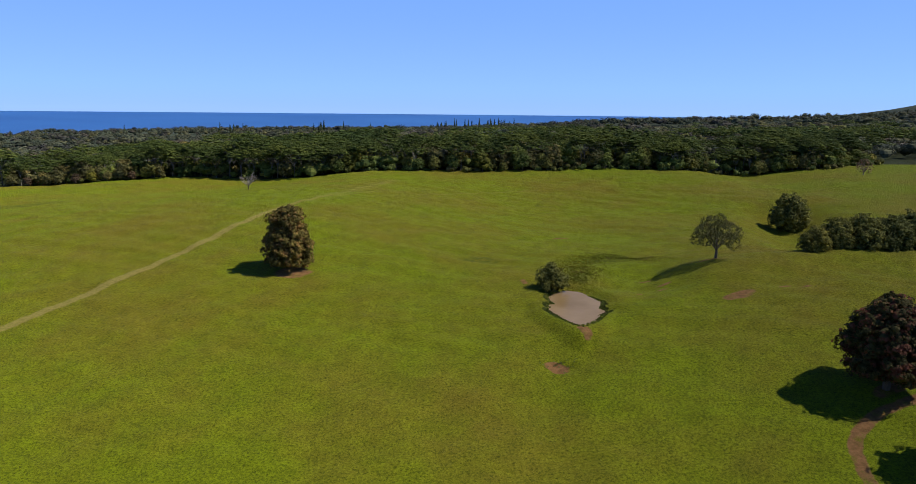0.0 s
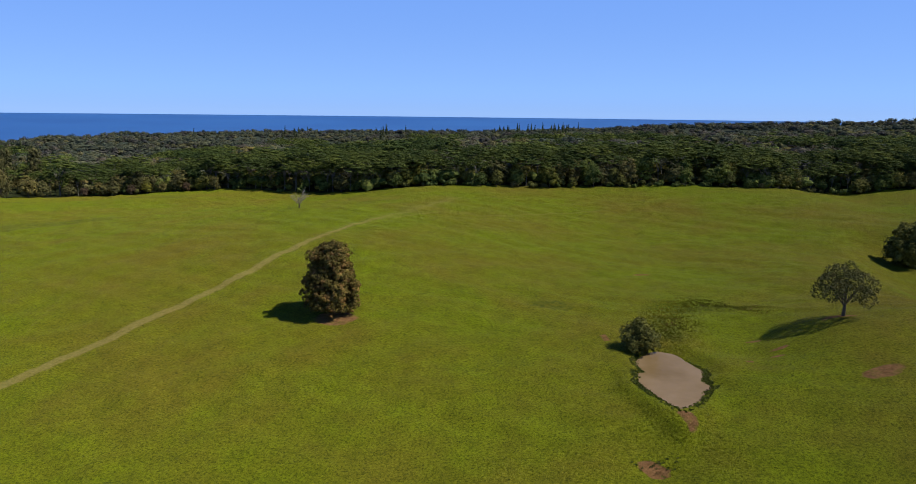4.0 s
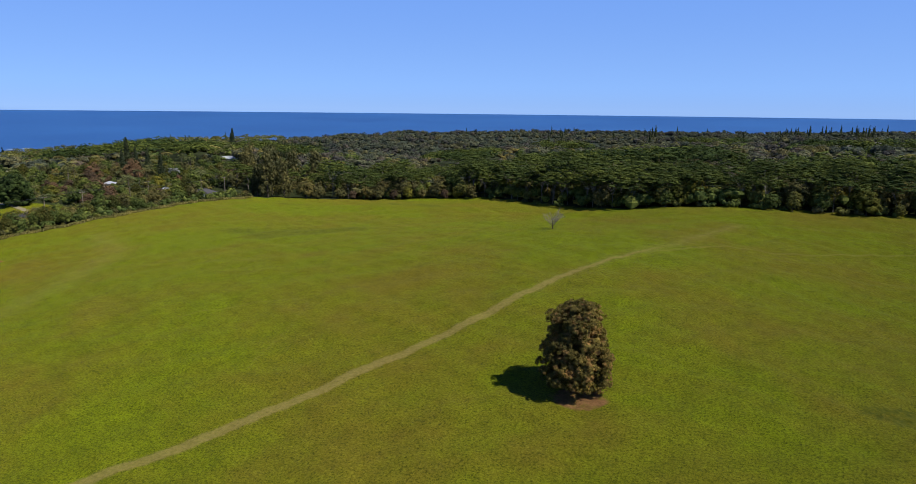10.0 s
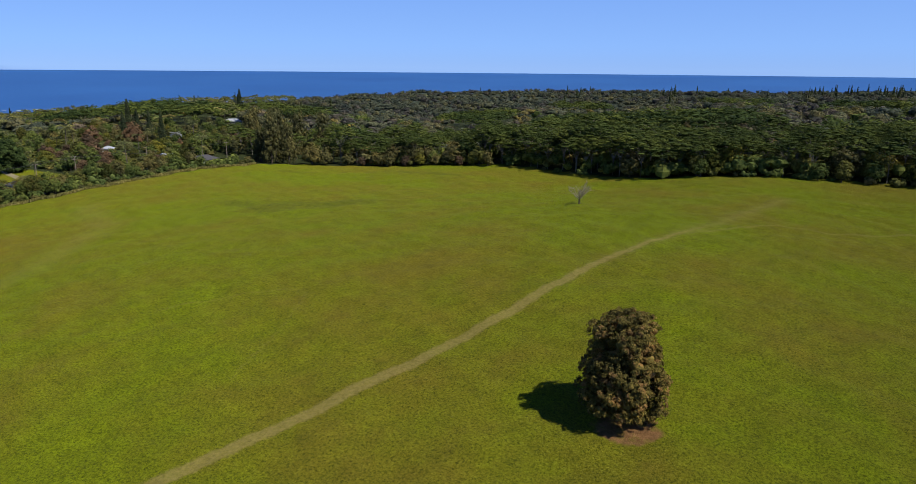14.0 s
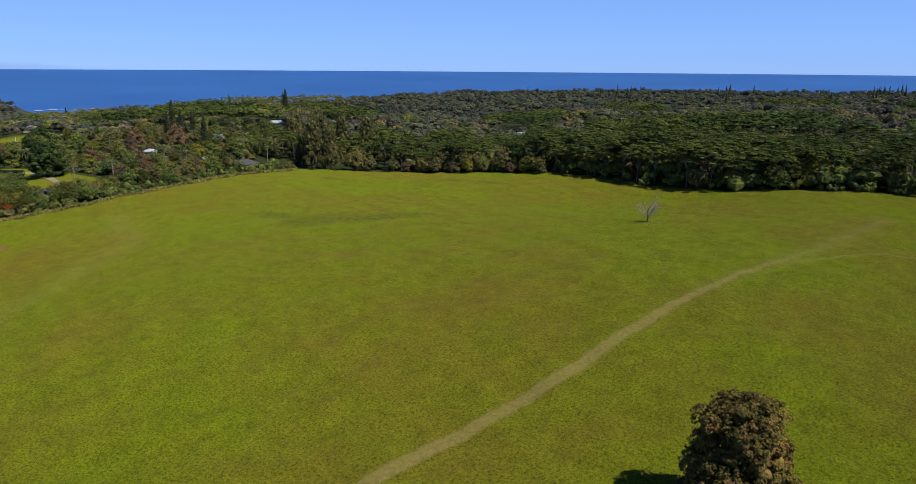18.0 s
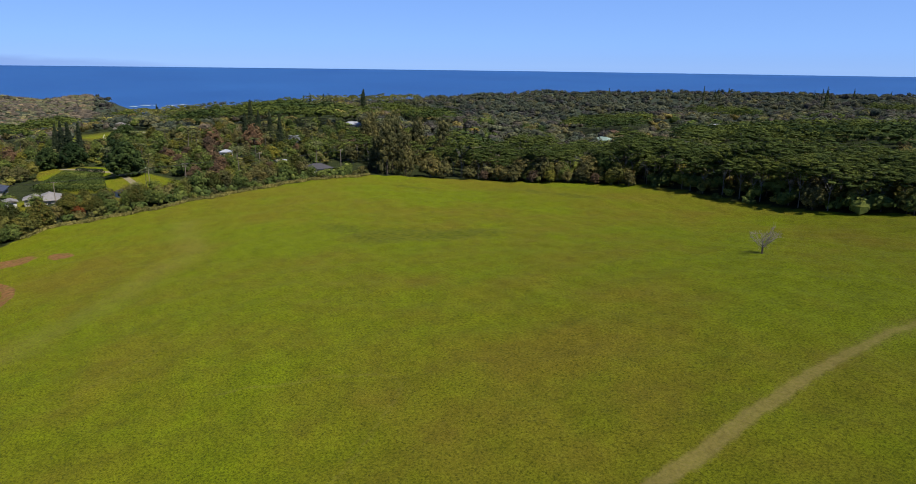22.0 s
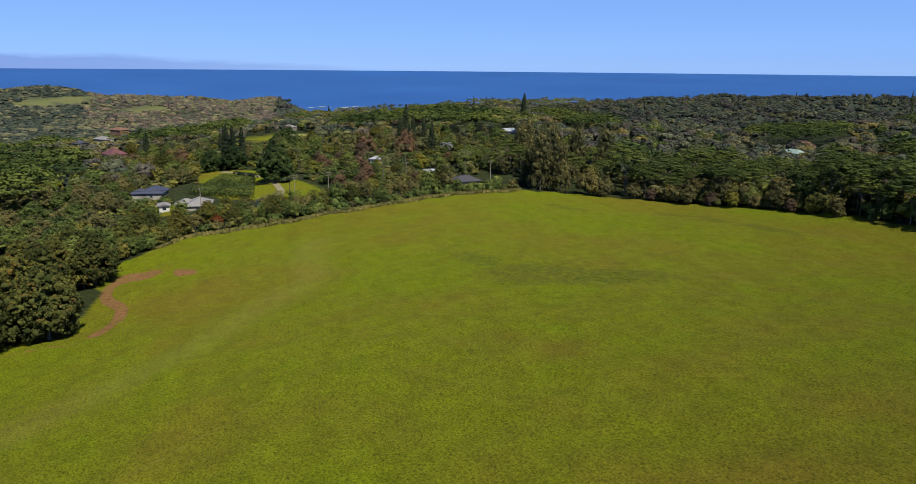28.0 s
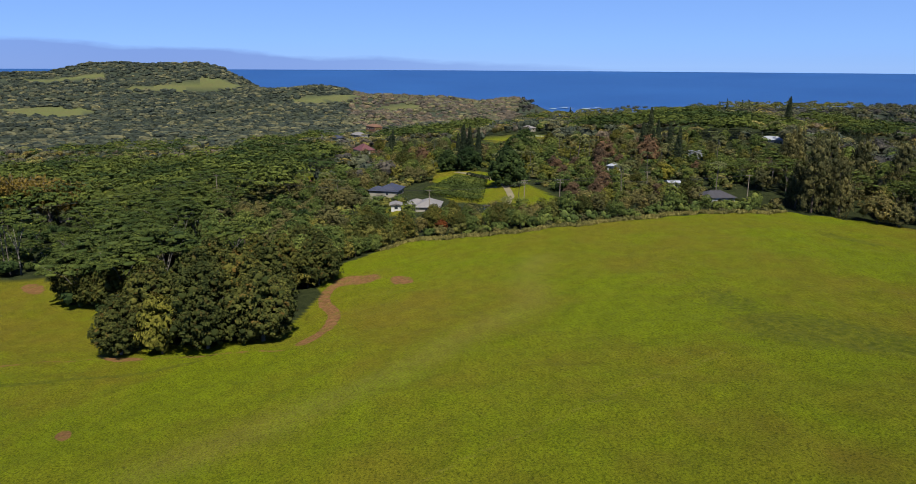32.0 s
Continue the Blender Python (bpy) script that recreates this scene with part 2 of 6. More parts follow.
LOWER_EDGE = [(-228.5, 147), (-228.4, 142), (-228.7, 137), (-231.4, 126), (-232.5, 120.7), (-234.4, 110), (-240, 80)]
TREE_PATH = [(78, 99), (65, 95.5), (60, 94), (56, 91), (53.4, 88), (52, 84), (51, 78)]
# x, y, half length, half width, turn
BARE_SOIL = [(-271, 189, 8.5, 5.0, 50), (-260, 199, 6, 3.0, 10), (-200.5, 126.6, 3.6, 1.4, 10), (44, 147, 1.4, 0.7, 0), (70, 162, 2.6, 0.7, 0), (56, 135.4, 4.6, 2.0, 20), (17, 114, 2.6, 1.5, -20), (23, 122, 1.2, 3.0, 10),
             (15, 155, 0.9, 2.0, 20), (31, 210, 3.0, 1.2, 0), (45, 150, 2.0, 0.8, 0), (-38.2, 159.2, 5.2, 3.4, 10), (58, 157, 4.0, 1.8, 10), (64, 98.5, 3.4, 1.6, 20), (76, 163, 1.6, 0.7, 0), (88, 160, 1.2, 0.6, 0), (-326, 99, 8, 3.5, 20), (-241, 132, 6, 1.4, 60), (66, 138, 1.4, 0.6, 0), (70, 137, 1.2, 0.5, 10), (38.5, 144.6, 1.0, 0.7, 0), (43, 157, 1.6, 0.7, 0), (-528, 222, 12, 7, 10)]
LAWNS = [[(-396, 258), (-372, 254), (-348, 262), (-362, 272)], [(-500, 292), (-481, 276), (-440, 268), (-408, 276), (-352, 262), (-322, 268), (-332, 288), (-372, 296), (-412, 300), (-445, 302)],
         [(-392, 222), (-370, 216), (-352, 226), (-362, 238), (-384, 240)], [(-560, 210), (-520, 210), (-518, 236), (-560, 240)],
         [(-700, 400), (-590, 386), (-570, 420), (-640, 470), (-720, 450)], [(-348, 332), (-300, 326), (-298, 344), (-345, 350)], [(-330, 250), (-316, 246), (-312, 262), (-326, 266)],
         [(-345, 78), (-300, 86), (-292, 108), (-330, 116)], [(-690, 265), (-640, 265), (-640, 290), (-690, 290)]]
# open meadows far off: x, y, half length, half width, turn
MEADOWS = [(-1820, -150, 105, 44, 85), (-2300, 170, 190, 46, 110), (-2420, -170, 100, 60, 100), (50, 1020, 90, 24, 0), (36, 695, 40, 14, 0), (-250, 2450, 260, 60, 5), (-1120, 2050, 220, 60, 30),
           (-1890, 470, 75, 48, 75), (-1750, 615, 50, 22, 70), (-1400, 680, 90, 26, 60), (-2050, -60, 120, 18, 100)]


def in_meadow(x, y):
    out = np.zeros(np.shape(x), bool)
    for mx, my, ml, mw, turn in MEADOWS:
        c, s = math.cos(radians(turn)), math.sin(radians(turn))
        out |= np.hypot(((x - mx) * c + (y - my) * s) / ml, (-(x - mx) * s + (y - my) * c) / mw) + 0.15 * np.sin(x / 17) * np.sin(y / 13) < 1
    return out



def material(name, rough=0.9, spec=0.3):
    m = bpy.data.materials.new(name)
    m.use_nodes = True
    b = m.node_tree.nodes["Principled BSDF"]
    b.inputs["Roughness"].default_value = rough
    b.inputs["Specular IOR Level"].default_value = spec
    return m, m.node_tree, b


def noise_at(tree, scale, detail=4.0, rough=0.55, space="Object", stretch=(1, 1, 1)):
    c = tree.nodes.new("ShaderNodeTexCoord")
    mp = tree.nodes.new("ShaderNodeMapping")
    mp.inputs["Scale"].default_value = stretch
    n = tree.nodes.new("ShaderNodeTexNoise")
    n.inputs["Scale"].default_value, n.inputs["Detail"].default_value, n.inputs["Roughness"].default_value = scale, detail, rough
    tree.links.new(c.outputs[space], mp.inputs[0])
    tree.links.new(mp.outputs[0], n.inputs["Vector"])
    return n.outputs["Fac"]


def ramp(tree, value, *stops):
    r = tree.nodes.new("ShaderNodeValToRGB")
    e = r.color_ramp.elements
    while len(e) < len(stops):
        e.new(0.5)
    for k, (p, c) in zip(e, stops):
        k.position, k.color = p, (*c, 1) if len(c) == 3 else c
    tree.links.new(value, r.inputs[0])
    return r.outputs[0]


def grey(v):
    return (v, v, v)


def mix(tree, fac, a, b, how="MIX"):
    n = tree.nodes.new("ShaderNodeMix")
    n.data_type, n.blend_type = "RGBA", how
    for v, s in ((fac, n.inputs[0]), (a, n.inputs[6]), (b, n.inputs[7])):
        if isinstance(v, bpy.types.NodeSocket):
            tree.links.new(v, s)
        else:
            s.default_value = v if isinstance(v, (int, float)) else (*v, 1)
    return n.outputs[2]


def maths(tree, how, a, b):
    n = tree.nodes.new("ShaderNodeMath")
    n.operation = how
    n.use_clamp = True
    for v, s in ((a, n.inputs[0]), (b, n.inputs[1])):
        if isinstance(v, bpy.types.NodeSocket):
            tree.links.new(v, s)
        else:
            s.default_value = v
    return n.outputs[0]


def bump(tree, b, value, strength, distance):
    n = tree.nodes.new("ShaderNodeBump")
    n.inputs["Strength"].default_value, n.inputs["Distance"].default_value = strength, distance
    tree.links.new(value, n.inputs["Height"])
    tree.links.new(n.outputs[0], b.inputs["Normal"])


def mask(tree, name):
    n = tree.nodes.new("ShaderNodeAttribute")
    n.attribute_name = name
    return n.outputs["Fac"]


def simple(name, colour, rough=0.7, spread=0.15, scale=3.0, metal=0.0):
    """A plain material with two scales of variation."""
    m, t, b = material(name, rough)
    b.inputs["Metallic"].default_value = metal
    dark, light = [c * (1 - spread) for c in colour], [min(1, c * (1 + spread)) for c in colour]
    a = ramp(t, noise_at(t, scale), (0.3, dark), (0.7, light))
    a = mix(t, maths(t, "MULTIPLY", noise_at(t, scale * 9), 0.3), a, [c * 0.75 for c in colour])
    t.links.new(a, b.inputs["Base Color"])
    bump(t, b, noise_at(t, scale * 12), 0.25, 0.02)
    return m


# grass, soil and a darker floor under the woods on one sheet
grass, t, b = material("pasture_grass", 1.0, 0.08)
broad = noise_at(t, 0.018, 5, 0.55)
patch = noise_at(t, 0.09, 6, 0.6)
fine = noise_at(t, 2.6, 6, 0.8)
tuft = noise_at(t, 2.7, 8, 0.88)
# tuft noise carries light tips and dark gaps in the grass colours
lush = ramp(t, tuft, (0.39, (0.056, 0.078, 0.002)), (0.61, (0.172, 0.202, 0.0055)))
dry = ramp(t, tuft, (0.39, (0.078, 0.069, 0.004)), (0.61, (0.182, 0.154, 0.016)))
blend = maths(t, "ADD", maths(t, "MULTIPLY", broad, 0.85), maths(t, "MULTIPLY", patch, 0.36))
b.inputs["Diffuse Roughness"].default_value = 1.0
blend = maths(t, "ADD", blend, maths(t, "MULTIPLY", mask(t, "lush"), -0.20))
sheet = mix(t, ramp(t, blend, (0.51, grey(0)), (0.74, grey(1))), lush, dry)
medium = noise_at(t, 0.33, 5, 0.65)
sheet = mix(t, 1.0, sheet, ramp(t, medium, (0.34, (0.87, 0.86, 0.87)), (0.66, (1.11, 1.12, 1.0))), "MULTIPLY")
# shade between the tufts is painted in as fine dark specks
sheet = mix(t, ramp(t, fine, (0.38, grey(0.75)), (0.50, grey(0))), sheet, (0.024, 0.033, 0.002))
weedy = ramp(t, noise_at(t, 0.9, 4), (0.35, (0.044, 0.056, 0.004)), (0.65, (0.098, 0.108, 0.012)))
worn = ramp(t, noise_at(t, 1.6, 6, 0.7), (0.3, (0.150, 0.120, 0.032)), (0.7, (0.265, 0.210, 0.074)))
soil = ramp(t, noise_at(t, 1.1, 6, 0.7), (0.3, (0.100, 0.052, 0.018)), (0.7, (0.232, 0.124, 0.052)))
# darker ground wherever the land is neither pasture, lawn nor meadow
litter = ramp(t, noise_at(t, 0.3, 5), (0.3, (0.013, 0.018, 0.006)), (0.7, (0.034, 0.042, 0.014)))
# shade between far crowns is put into the ground's dark colour
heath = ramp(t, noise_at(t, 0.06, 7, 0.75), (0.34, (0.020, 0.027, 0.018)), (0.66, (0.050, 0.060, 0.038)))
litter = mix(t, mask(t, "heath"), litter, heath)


def ragged(name, scale=0.9, depth=0.9):
    m = maths(t, "MULTIPLY", mask(t, name), 1.0 + depth * 0.5)
    return ramp(t, maths(t, "SUBTRACT", m, maths(t, "MULTIPLY", noise_at(t, scale, 5, 0.65), depth)), (0.02, grey(0)), (0.35, grey(1)))


sheet = mix(t, maths(t, "MULTIPLY", ragged("weeds", 0.7, 1.5), 0.85), sheet, weedy)
sheet = mix(t, maths(t, "MULTIPLY", ragged("track", 3.0, 0.5), 0.66), sheet, worn)
sheet = mix(t, ragged("soil", 0.4, 1.3), sheet, soil)
# far meadow grass dulled by distance, haze mixed into its colour
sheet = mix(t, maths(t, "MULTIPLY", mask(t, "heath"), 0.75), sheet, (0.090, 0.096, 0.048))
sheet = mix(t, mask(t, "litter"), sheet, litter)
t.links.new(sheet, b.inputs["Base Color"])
# little steps trodden by cattle along the slopes
tread = t.nodes.new("ShaderNodeTexWave")
tread.wave_type, tread.bands_direction = "BANDS", "Z"
for key, value in (("Scale", 0.55), ("Distortion", 9.0), ("Detail", 3.0), ("Detail Scale", 0.35), ("Detail Roughness", 0.6)):
    tread.inputs[key].default_value = value
t.links.new(t.nodes.new("ShaderNodeTexCoord").outputs["Object"], tread.inputs["Vector"])
rough_turf = maths(t, "ADD", maths(t, "MULTIPLY", fine, 0.55), maths(t, "MULTIPLY", tuft, 0.25))
bump(t, b, maths(t, "ADD", rough_turf, maths(t, "MULTIPLY", tread.outputs["Fac"], 0.05)), 1.0, 1.05)


def axis(lo, hi, step, end_lo, end_hi):
    mid = list(np.arange(lo, hi + 0.1, step))
    out, d, v = [], step, mid[-1]
    while v < end_hi:
        d = min(d * 1.12, 56)
        v += d
        out.append(v)
    back, d, v = [], step, mid[0]
    while v > end_lo:
        d = min(d * 1.12, 56)
        v -= d
        back.append(v)
    return np.array(back[::-1] + mid + out)


def sheet_mesh(name, xs, ys, z):
    nx, ny = len(xs), len(ys)
    gx, gy = np.meshgrid(xs, ys, indexing="ij")
    co = np.stack([gx, gy, z], -1).reshape(-1, 3)
    k = np.arange(nx * ny).reshape(nx, ny)
    quads = np.stack([k[:-1, :-1], k[1:, :-1], k[1:, 1:], k[:-1, 1:]], -1).reshape(-1, 4)
    return quad_mesh(name, co, quads)


def quad_mesh(name, co, quads, smooth=True):
    me = bpy.data.meshes.new(name)
    n = quads.shape[1]
    me.vertices.add(len(co))
    me.vertices.foreach_set("co", np.asarray(co, np.float32).ravel())
    me.loops.add(quads.size)
    me.loops.foreach_set("vertex_index", quads.astype(np.int32).ravel())
    me.polygons.add(len(quads))
    me.polygons.foreach_set("loop_start", np.arange(0, quads.size, n, dtype=np.int32))
    if smooth:
        me.polygons.foreach_set("use_smooth", np.ones(len(quads), bool))
    me.update(calc_edges=True)
    return me


xs, ys = axis(-300, 125, 1.0, -4700, 2600), axis(70, 350, 1.0, -900, 4700)
gx, gy = np.meshgrid(xs, ys, indexing="ij")
gz = ground_height(gx.ravel(), gy.ravel()).reshape(gx.shape)
ground = new("ground", sheet_mesh("ground", xs, ys, gz))
ground.data.materials.append(grass)
tagged(ground, "rolling green pasture with worn dry patches and bare red soil", "ground", kind="structure")


def soft(d, inner, outer):
    return 1 - np.clip((d - inner) / (outer - inner), 0, 1)


def curved(line, rounds=3):
    """The line with its corners cut round."""
    for _ in range(rounds):
        line = [line[0]] + [(a[0] * (1 - f) + b[0] * f, a[1] * (1 - f) + b[1] * f) for a, b in zip(line, line[1:]) for f in (0.25, 0.75)] + [line[-1]]
    return line


off_track = away_from(curved(TRACK), gx, gy)
fade = np.clip((gy - 185) / 75, 0, 1)
track = soft(off_track, 0.3, 1.5) * (0.9 - 0.55 * fade)
track = np.maximum(track, soft(off_track, 0.8, 5.0 + 7 * fade) * (0.25 + 0.05 * fade))
track = np.maximum(track, 0.34 * soft(away_from(curved(TRACK_BRANCH), gx, gy), 0.3, 1.6))
for trail in ([(-150, 150), (-158, 175), (-166, 205), (-172, 230)], [(-132, 165), (-112, 186), (-105, 176), (-98, 150)], [(-60, 300), (-40, 312), (0, 318)], [(-252, 236), (-240, 226), (-215, 217), (-211, 199), (-199, 183), (-188, 160)]):
    off_trail = away_from(curved(trail), gx, gy)
    track = np.maximum(track, 0.29 * soft(off_trail, 0.2, 1.5))
track = np.maximum(track, 0.27 * soft(away_from(curved([(-252, 236), (-240, 226), (-215, 217), (-208, 199), (-196, 183), (-186, 160), (-178, 140)]), gx, gy), 2.0, 24.0))
soil_mask = np.maximum(0.95 * soft(away_from(curved(DIRT_PATH), gx, gy), 0.9, 2.2), 0.9 * soft(away_from(curved(TREE_PATH), gx, gy), 0.4, 1.5))
soil_mask = np.maximum(soil_mask, np.maximum(0.5 * soft(away_from(curved(LOWER_PATH), gx, gy), 0.3, 1.4), 0.0 * gx))
for sx, sy, sl, sw, turn in BARE_SOIL:
    c, s = math.cos(radians(turn)), math.sin(radians(turn))
    soil_mask = np.maximum(soil_mask, soft(np.hypot(((gx - sx) * c + (gy - sy) * s) / sl, (-(gx - sx) * s + (gy - sy) * c) / sw), 0.45, 1.25))
open_land = inside(PASTURE_EDGE, gx, gy) | ((gy < 40) & (gx > -330)) | in_meadow(gx, gy)
for lawn in LAWNS:
    open_land |= inside(lawn, gx, gy)
lush_mask = np.maximum(soft(np.hypot(gx + 37, gy - 160), 8, 22), soft(np.hypot((gx - 24) / 1.0, (gy - 175) / 2.6), 10, 26))
lush_mask = np.where(np.hypot(gx + 60, gy - 110) > 600, -0.9, lush_mask)
lush_mask = np.maximum(lush_mask, soft(np.hypot(gx + 245, gy - 190), 15, 40))
lush_mask = np.maximum(lush_mask, 1.2 * soft(np.hypot((gx + 165) / 1.5, gy - 250), 25, 80))
lush_mask = np.maximum(lush_mask, 1.1 * np.clip((gy - 225) / 70, 0, 1) * np.clip((-30 - gx) / 40, 0, 1))
lush_mask = np.maximum(lush_mask, soft(np.hypot((gx + 268) / 1.3, gy - 96), 12, 36))
for dx, dy, dr, deep in ((-205, 148, 60, 1.3), (-190, 120, 50, 0.8), (-145, 158, 46, 0.8), (8, 160, 34, 1.4), (-4, 132, 40, 0.9), (45, 205, 40, 0.8), (45, 120, 40, 0.7), (-215, 205, 34, 0.5), (-14, 192, 32, 1.2), (-25, 245, 34, 0.8), (70, 225, 34, 0.9), (60, 150, 16, 0.8), (-20, 130, 40, 0.5), (30, 95, 36, 0.6), (-60, 215, 36, 0.4), (66, 190, 44, 0.6), (-225, 170, 14, 0.5), (20, 260, 50, 0.5), (-250, 230, 30, 0.5)):
    lush_mask = lush_mask - deep * soft(np.hypot(gx - dx, gy - dy), 0.15 * dr, dr)
for lawn in LAWNS:
    lush_mask = np.where(inside(lawn, gx, gy), -0.25, lush_mask)
for lx, ly, lr, wide in ((-272, 104, 44, 1.4), (-276, 100, 36, 1.3), (-246, 188, 34, 1.0), (-250, 150, 14, 0.6), (-199.5, 123.6, 5, 1.5), (26, 188, 12, 0.7), (-37, 160, 20, 1.0), (96, 200, 30, 0.6)):
    lush_mask = np.maximum(lush_mask, 1.5 * soft(np.hypot((gx - lx) / wide, gy - ly), 0.4 * lr, lr))
weed_mask = np.zeros(gx.shape)
for wx, wy, wl, ww, turn in ((-174, 254, 30, 19, 40), (-160, 266, 24, 13, 50), (-196, 252, 16, 8, 0), (-192, 345, 30, 7, -10), (-165, 342, 20, 6, 0), (-230, 325, 20, 6, 0), (-84, 278, 7, 3.5, 0), (35, 176, 16, 5, 0), (28, 163, 5, 14, 10), (6, 175, 9, 6, 0)):
    c, s = math.cos(radians(turn)), math.sin(radians(turn))
    weed_mask = np.maximum(weed_mask, 0.76 * soft(np.hypot(((gx - wx) * c + (gy - wy) * s) / wl, (-(gx - wx) * s + (gy - wy) * c) / ww), 0.1, 1.3))
# the terrace edge is only a darker line in the colour here
weed_mask = np.maximum(weed_mask, 0.95 * soft(away_from(LOWER_EDGE, gx, gy), 0.3, 1.7))
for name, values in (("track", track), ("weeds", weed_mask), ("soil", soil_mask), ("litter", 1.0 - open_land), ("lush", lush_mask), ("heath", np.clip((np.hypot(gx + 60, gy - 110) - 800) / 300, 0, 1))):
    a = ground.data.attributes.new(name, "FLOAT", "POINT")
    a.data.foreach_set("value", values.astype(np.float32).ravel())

# the sea, out to the horizon
water, t, b = material("sea_water", 0.45, 0.2)
t.links.new(ramp(t, noise_at(t, 0.0016, 4), (0.35, (0.013, 0.062, 0.205)), (0.7, (0.019, 0.083, 0.250))), b.inputs["Base Color"])
bump(t, b, noise_at(t, 0.06, 6), 0.4, 1.5)
SEA_SHORE, SEA_RIM = -92.0, 14.0
rr = np.concatenate([np.linspace(1500, 2400, 8), np.linspace(2500, 4920, 30)])
aa = np.radians(np.linspace(-48, 150, 160))
sr, sa = np.meshgrid(rr, aa, indexing="ij")
sz = SEA_SHORE + (SEA_RIM - SEA_SHORE) * (np.clip((sr - 2000) / 2920, 0, 1)) ** 1.25
co = np.stack([MID_X - np.sin(sa) * sr, MID_Y + np.cos(sa) * sr, sz], -1).reshape(-1, 3)
k = np.arange(sr.size).reshape(sr.shape)
sea = new("water", quad_mesh("water", co, np.stack([k[:-1, :-1], k[1:, :-1], k[1:, 1:], k[:-1, 1:]], -1).reshape(-1, 4)[:, ::-1]))
sea.data.materials.append(water)
tagged(sea, "deep blue open sea out to the horizon", "sea", kind="structure")

# ---------------------------------------------------------------- plants
rng = np.random.default_rng(7)


def foliage(name, dark, light, tip=None, tip_share=0.0, rough=0.6):
    """Leaves: every leaf its own shade, whole boughs lighter or darker, some with coloured young tips."""
    m, t, b = material(name, 0.8, 0.08)
    g = t.nodes.new("ShaderNodeNewGeometry")
    a = ramp(t, g.outputs["Random Per Island"], (0.0, dark), (1.0, light))
    if tip:
        w = ramp(t, noise_at(t, 0.55, 2), (0.62 - tip_share * 0.4, grey(0)), (0.72 - tip_share * 0.4, grey(1)))
        a = mix(t, maths(t, "MULTIPLY", w, 0.8), a, tip)
    oi = t.nodes.new("ShaderNodeObjectInfo")
    v = ramp(t, oi.outputs["Random"], (0.0, (0.70, 0.76, 0.78)), (0.5, (1.0, 1.0, 0.97)), (1.0, (1.36, 1.24, 1.05)))
    a = mix(t, 1.0, a, v, "MULTIPLY")
    # trees of one wood differ too: a shade of its own for each
    each = t.nodes.new("ShaderNodeMath")
    each.operation = "MULTIPLY_ADD"
    each.inputs[1].default_value, each.inputs[2].default_value = 0.5, 0.5
    t.links.new(mask(t, "shade"), each.inputs[0])
    a = mix(t, 1.0, a, ramp(t, each.outputs[0], (0.0, (0.58, 0.64, 0.70)), (0.5, (1.0, 1.0, 1.0)), (1.0, (1.42, 1.30, 1.06))), "MULTIPLY")
    a = mix(t, 1.0, a, ramp(t, noise_at(t, 0.08, 3), (0.36, (0.66, 0.70, 0.72)), (0.66, (1.34, 1.26, 1.08))), "MULTIPLY")
    a = mix(t, 1.0, a, ramp(t, noise_at(t, 0.9, 5, 0.7), (0.32, grey(0.72)), (0.66, grey(1.26))), "MULTIPLY")
    t.links.new(a, b.inputs["Base Color"])
    b.inputs["Diffuse Roughness"].default_value = 0.7
    bump(t, b, noise_at(t, 1.6, 4, 0.7), 0.8, 0.5)
    tr = t.nodes.new("ShaderNodeBsdfTranslucent")
    t.links.new(a, tr.inputs[0])
    ms = t.nodes.new("ShaderNodeMixShader")
    ms.inputs[0].default_value = 0.2
    t.links.new(b.outputs[0], ms.inputs[1])
    t.links.new(tr.outputs[0], ms.inputs[2])
    t.links.new(ms.outputs[0], t.nodes["Material Output"].inputs[0])
    return m


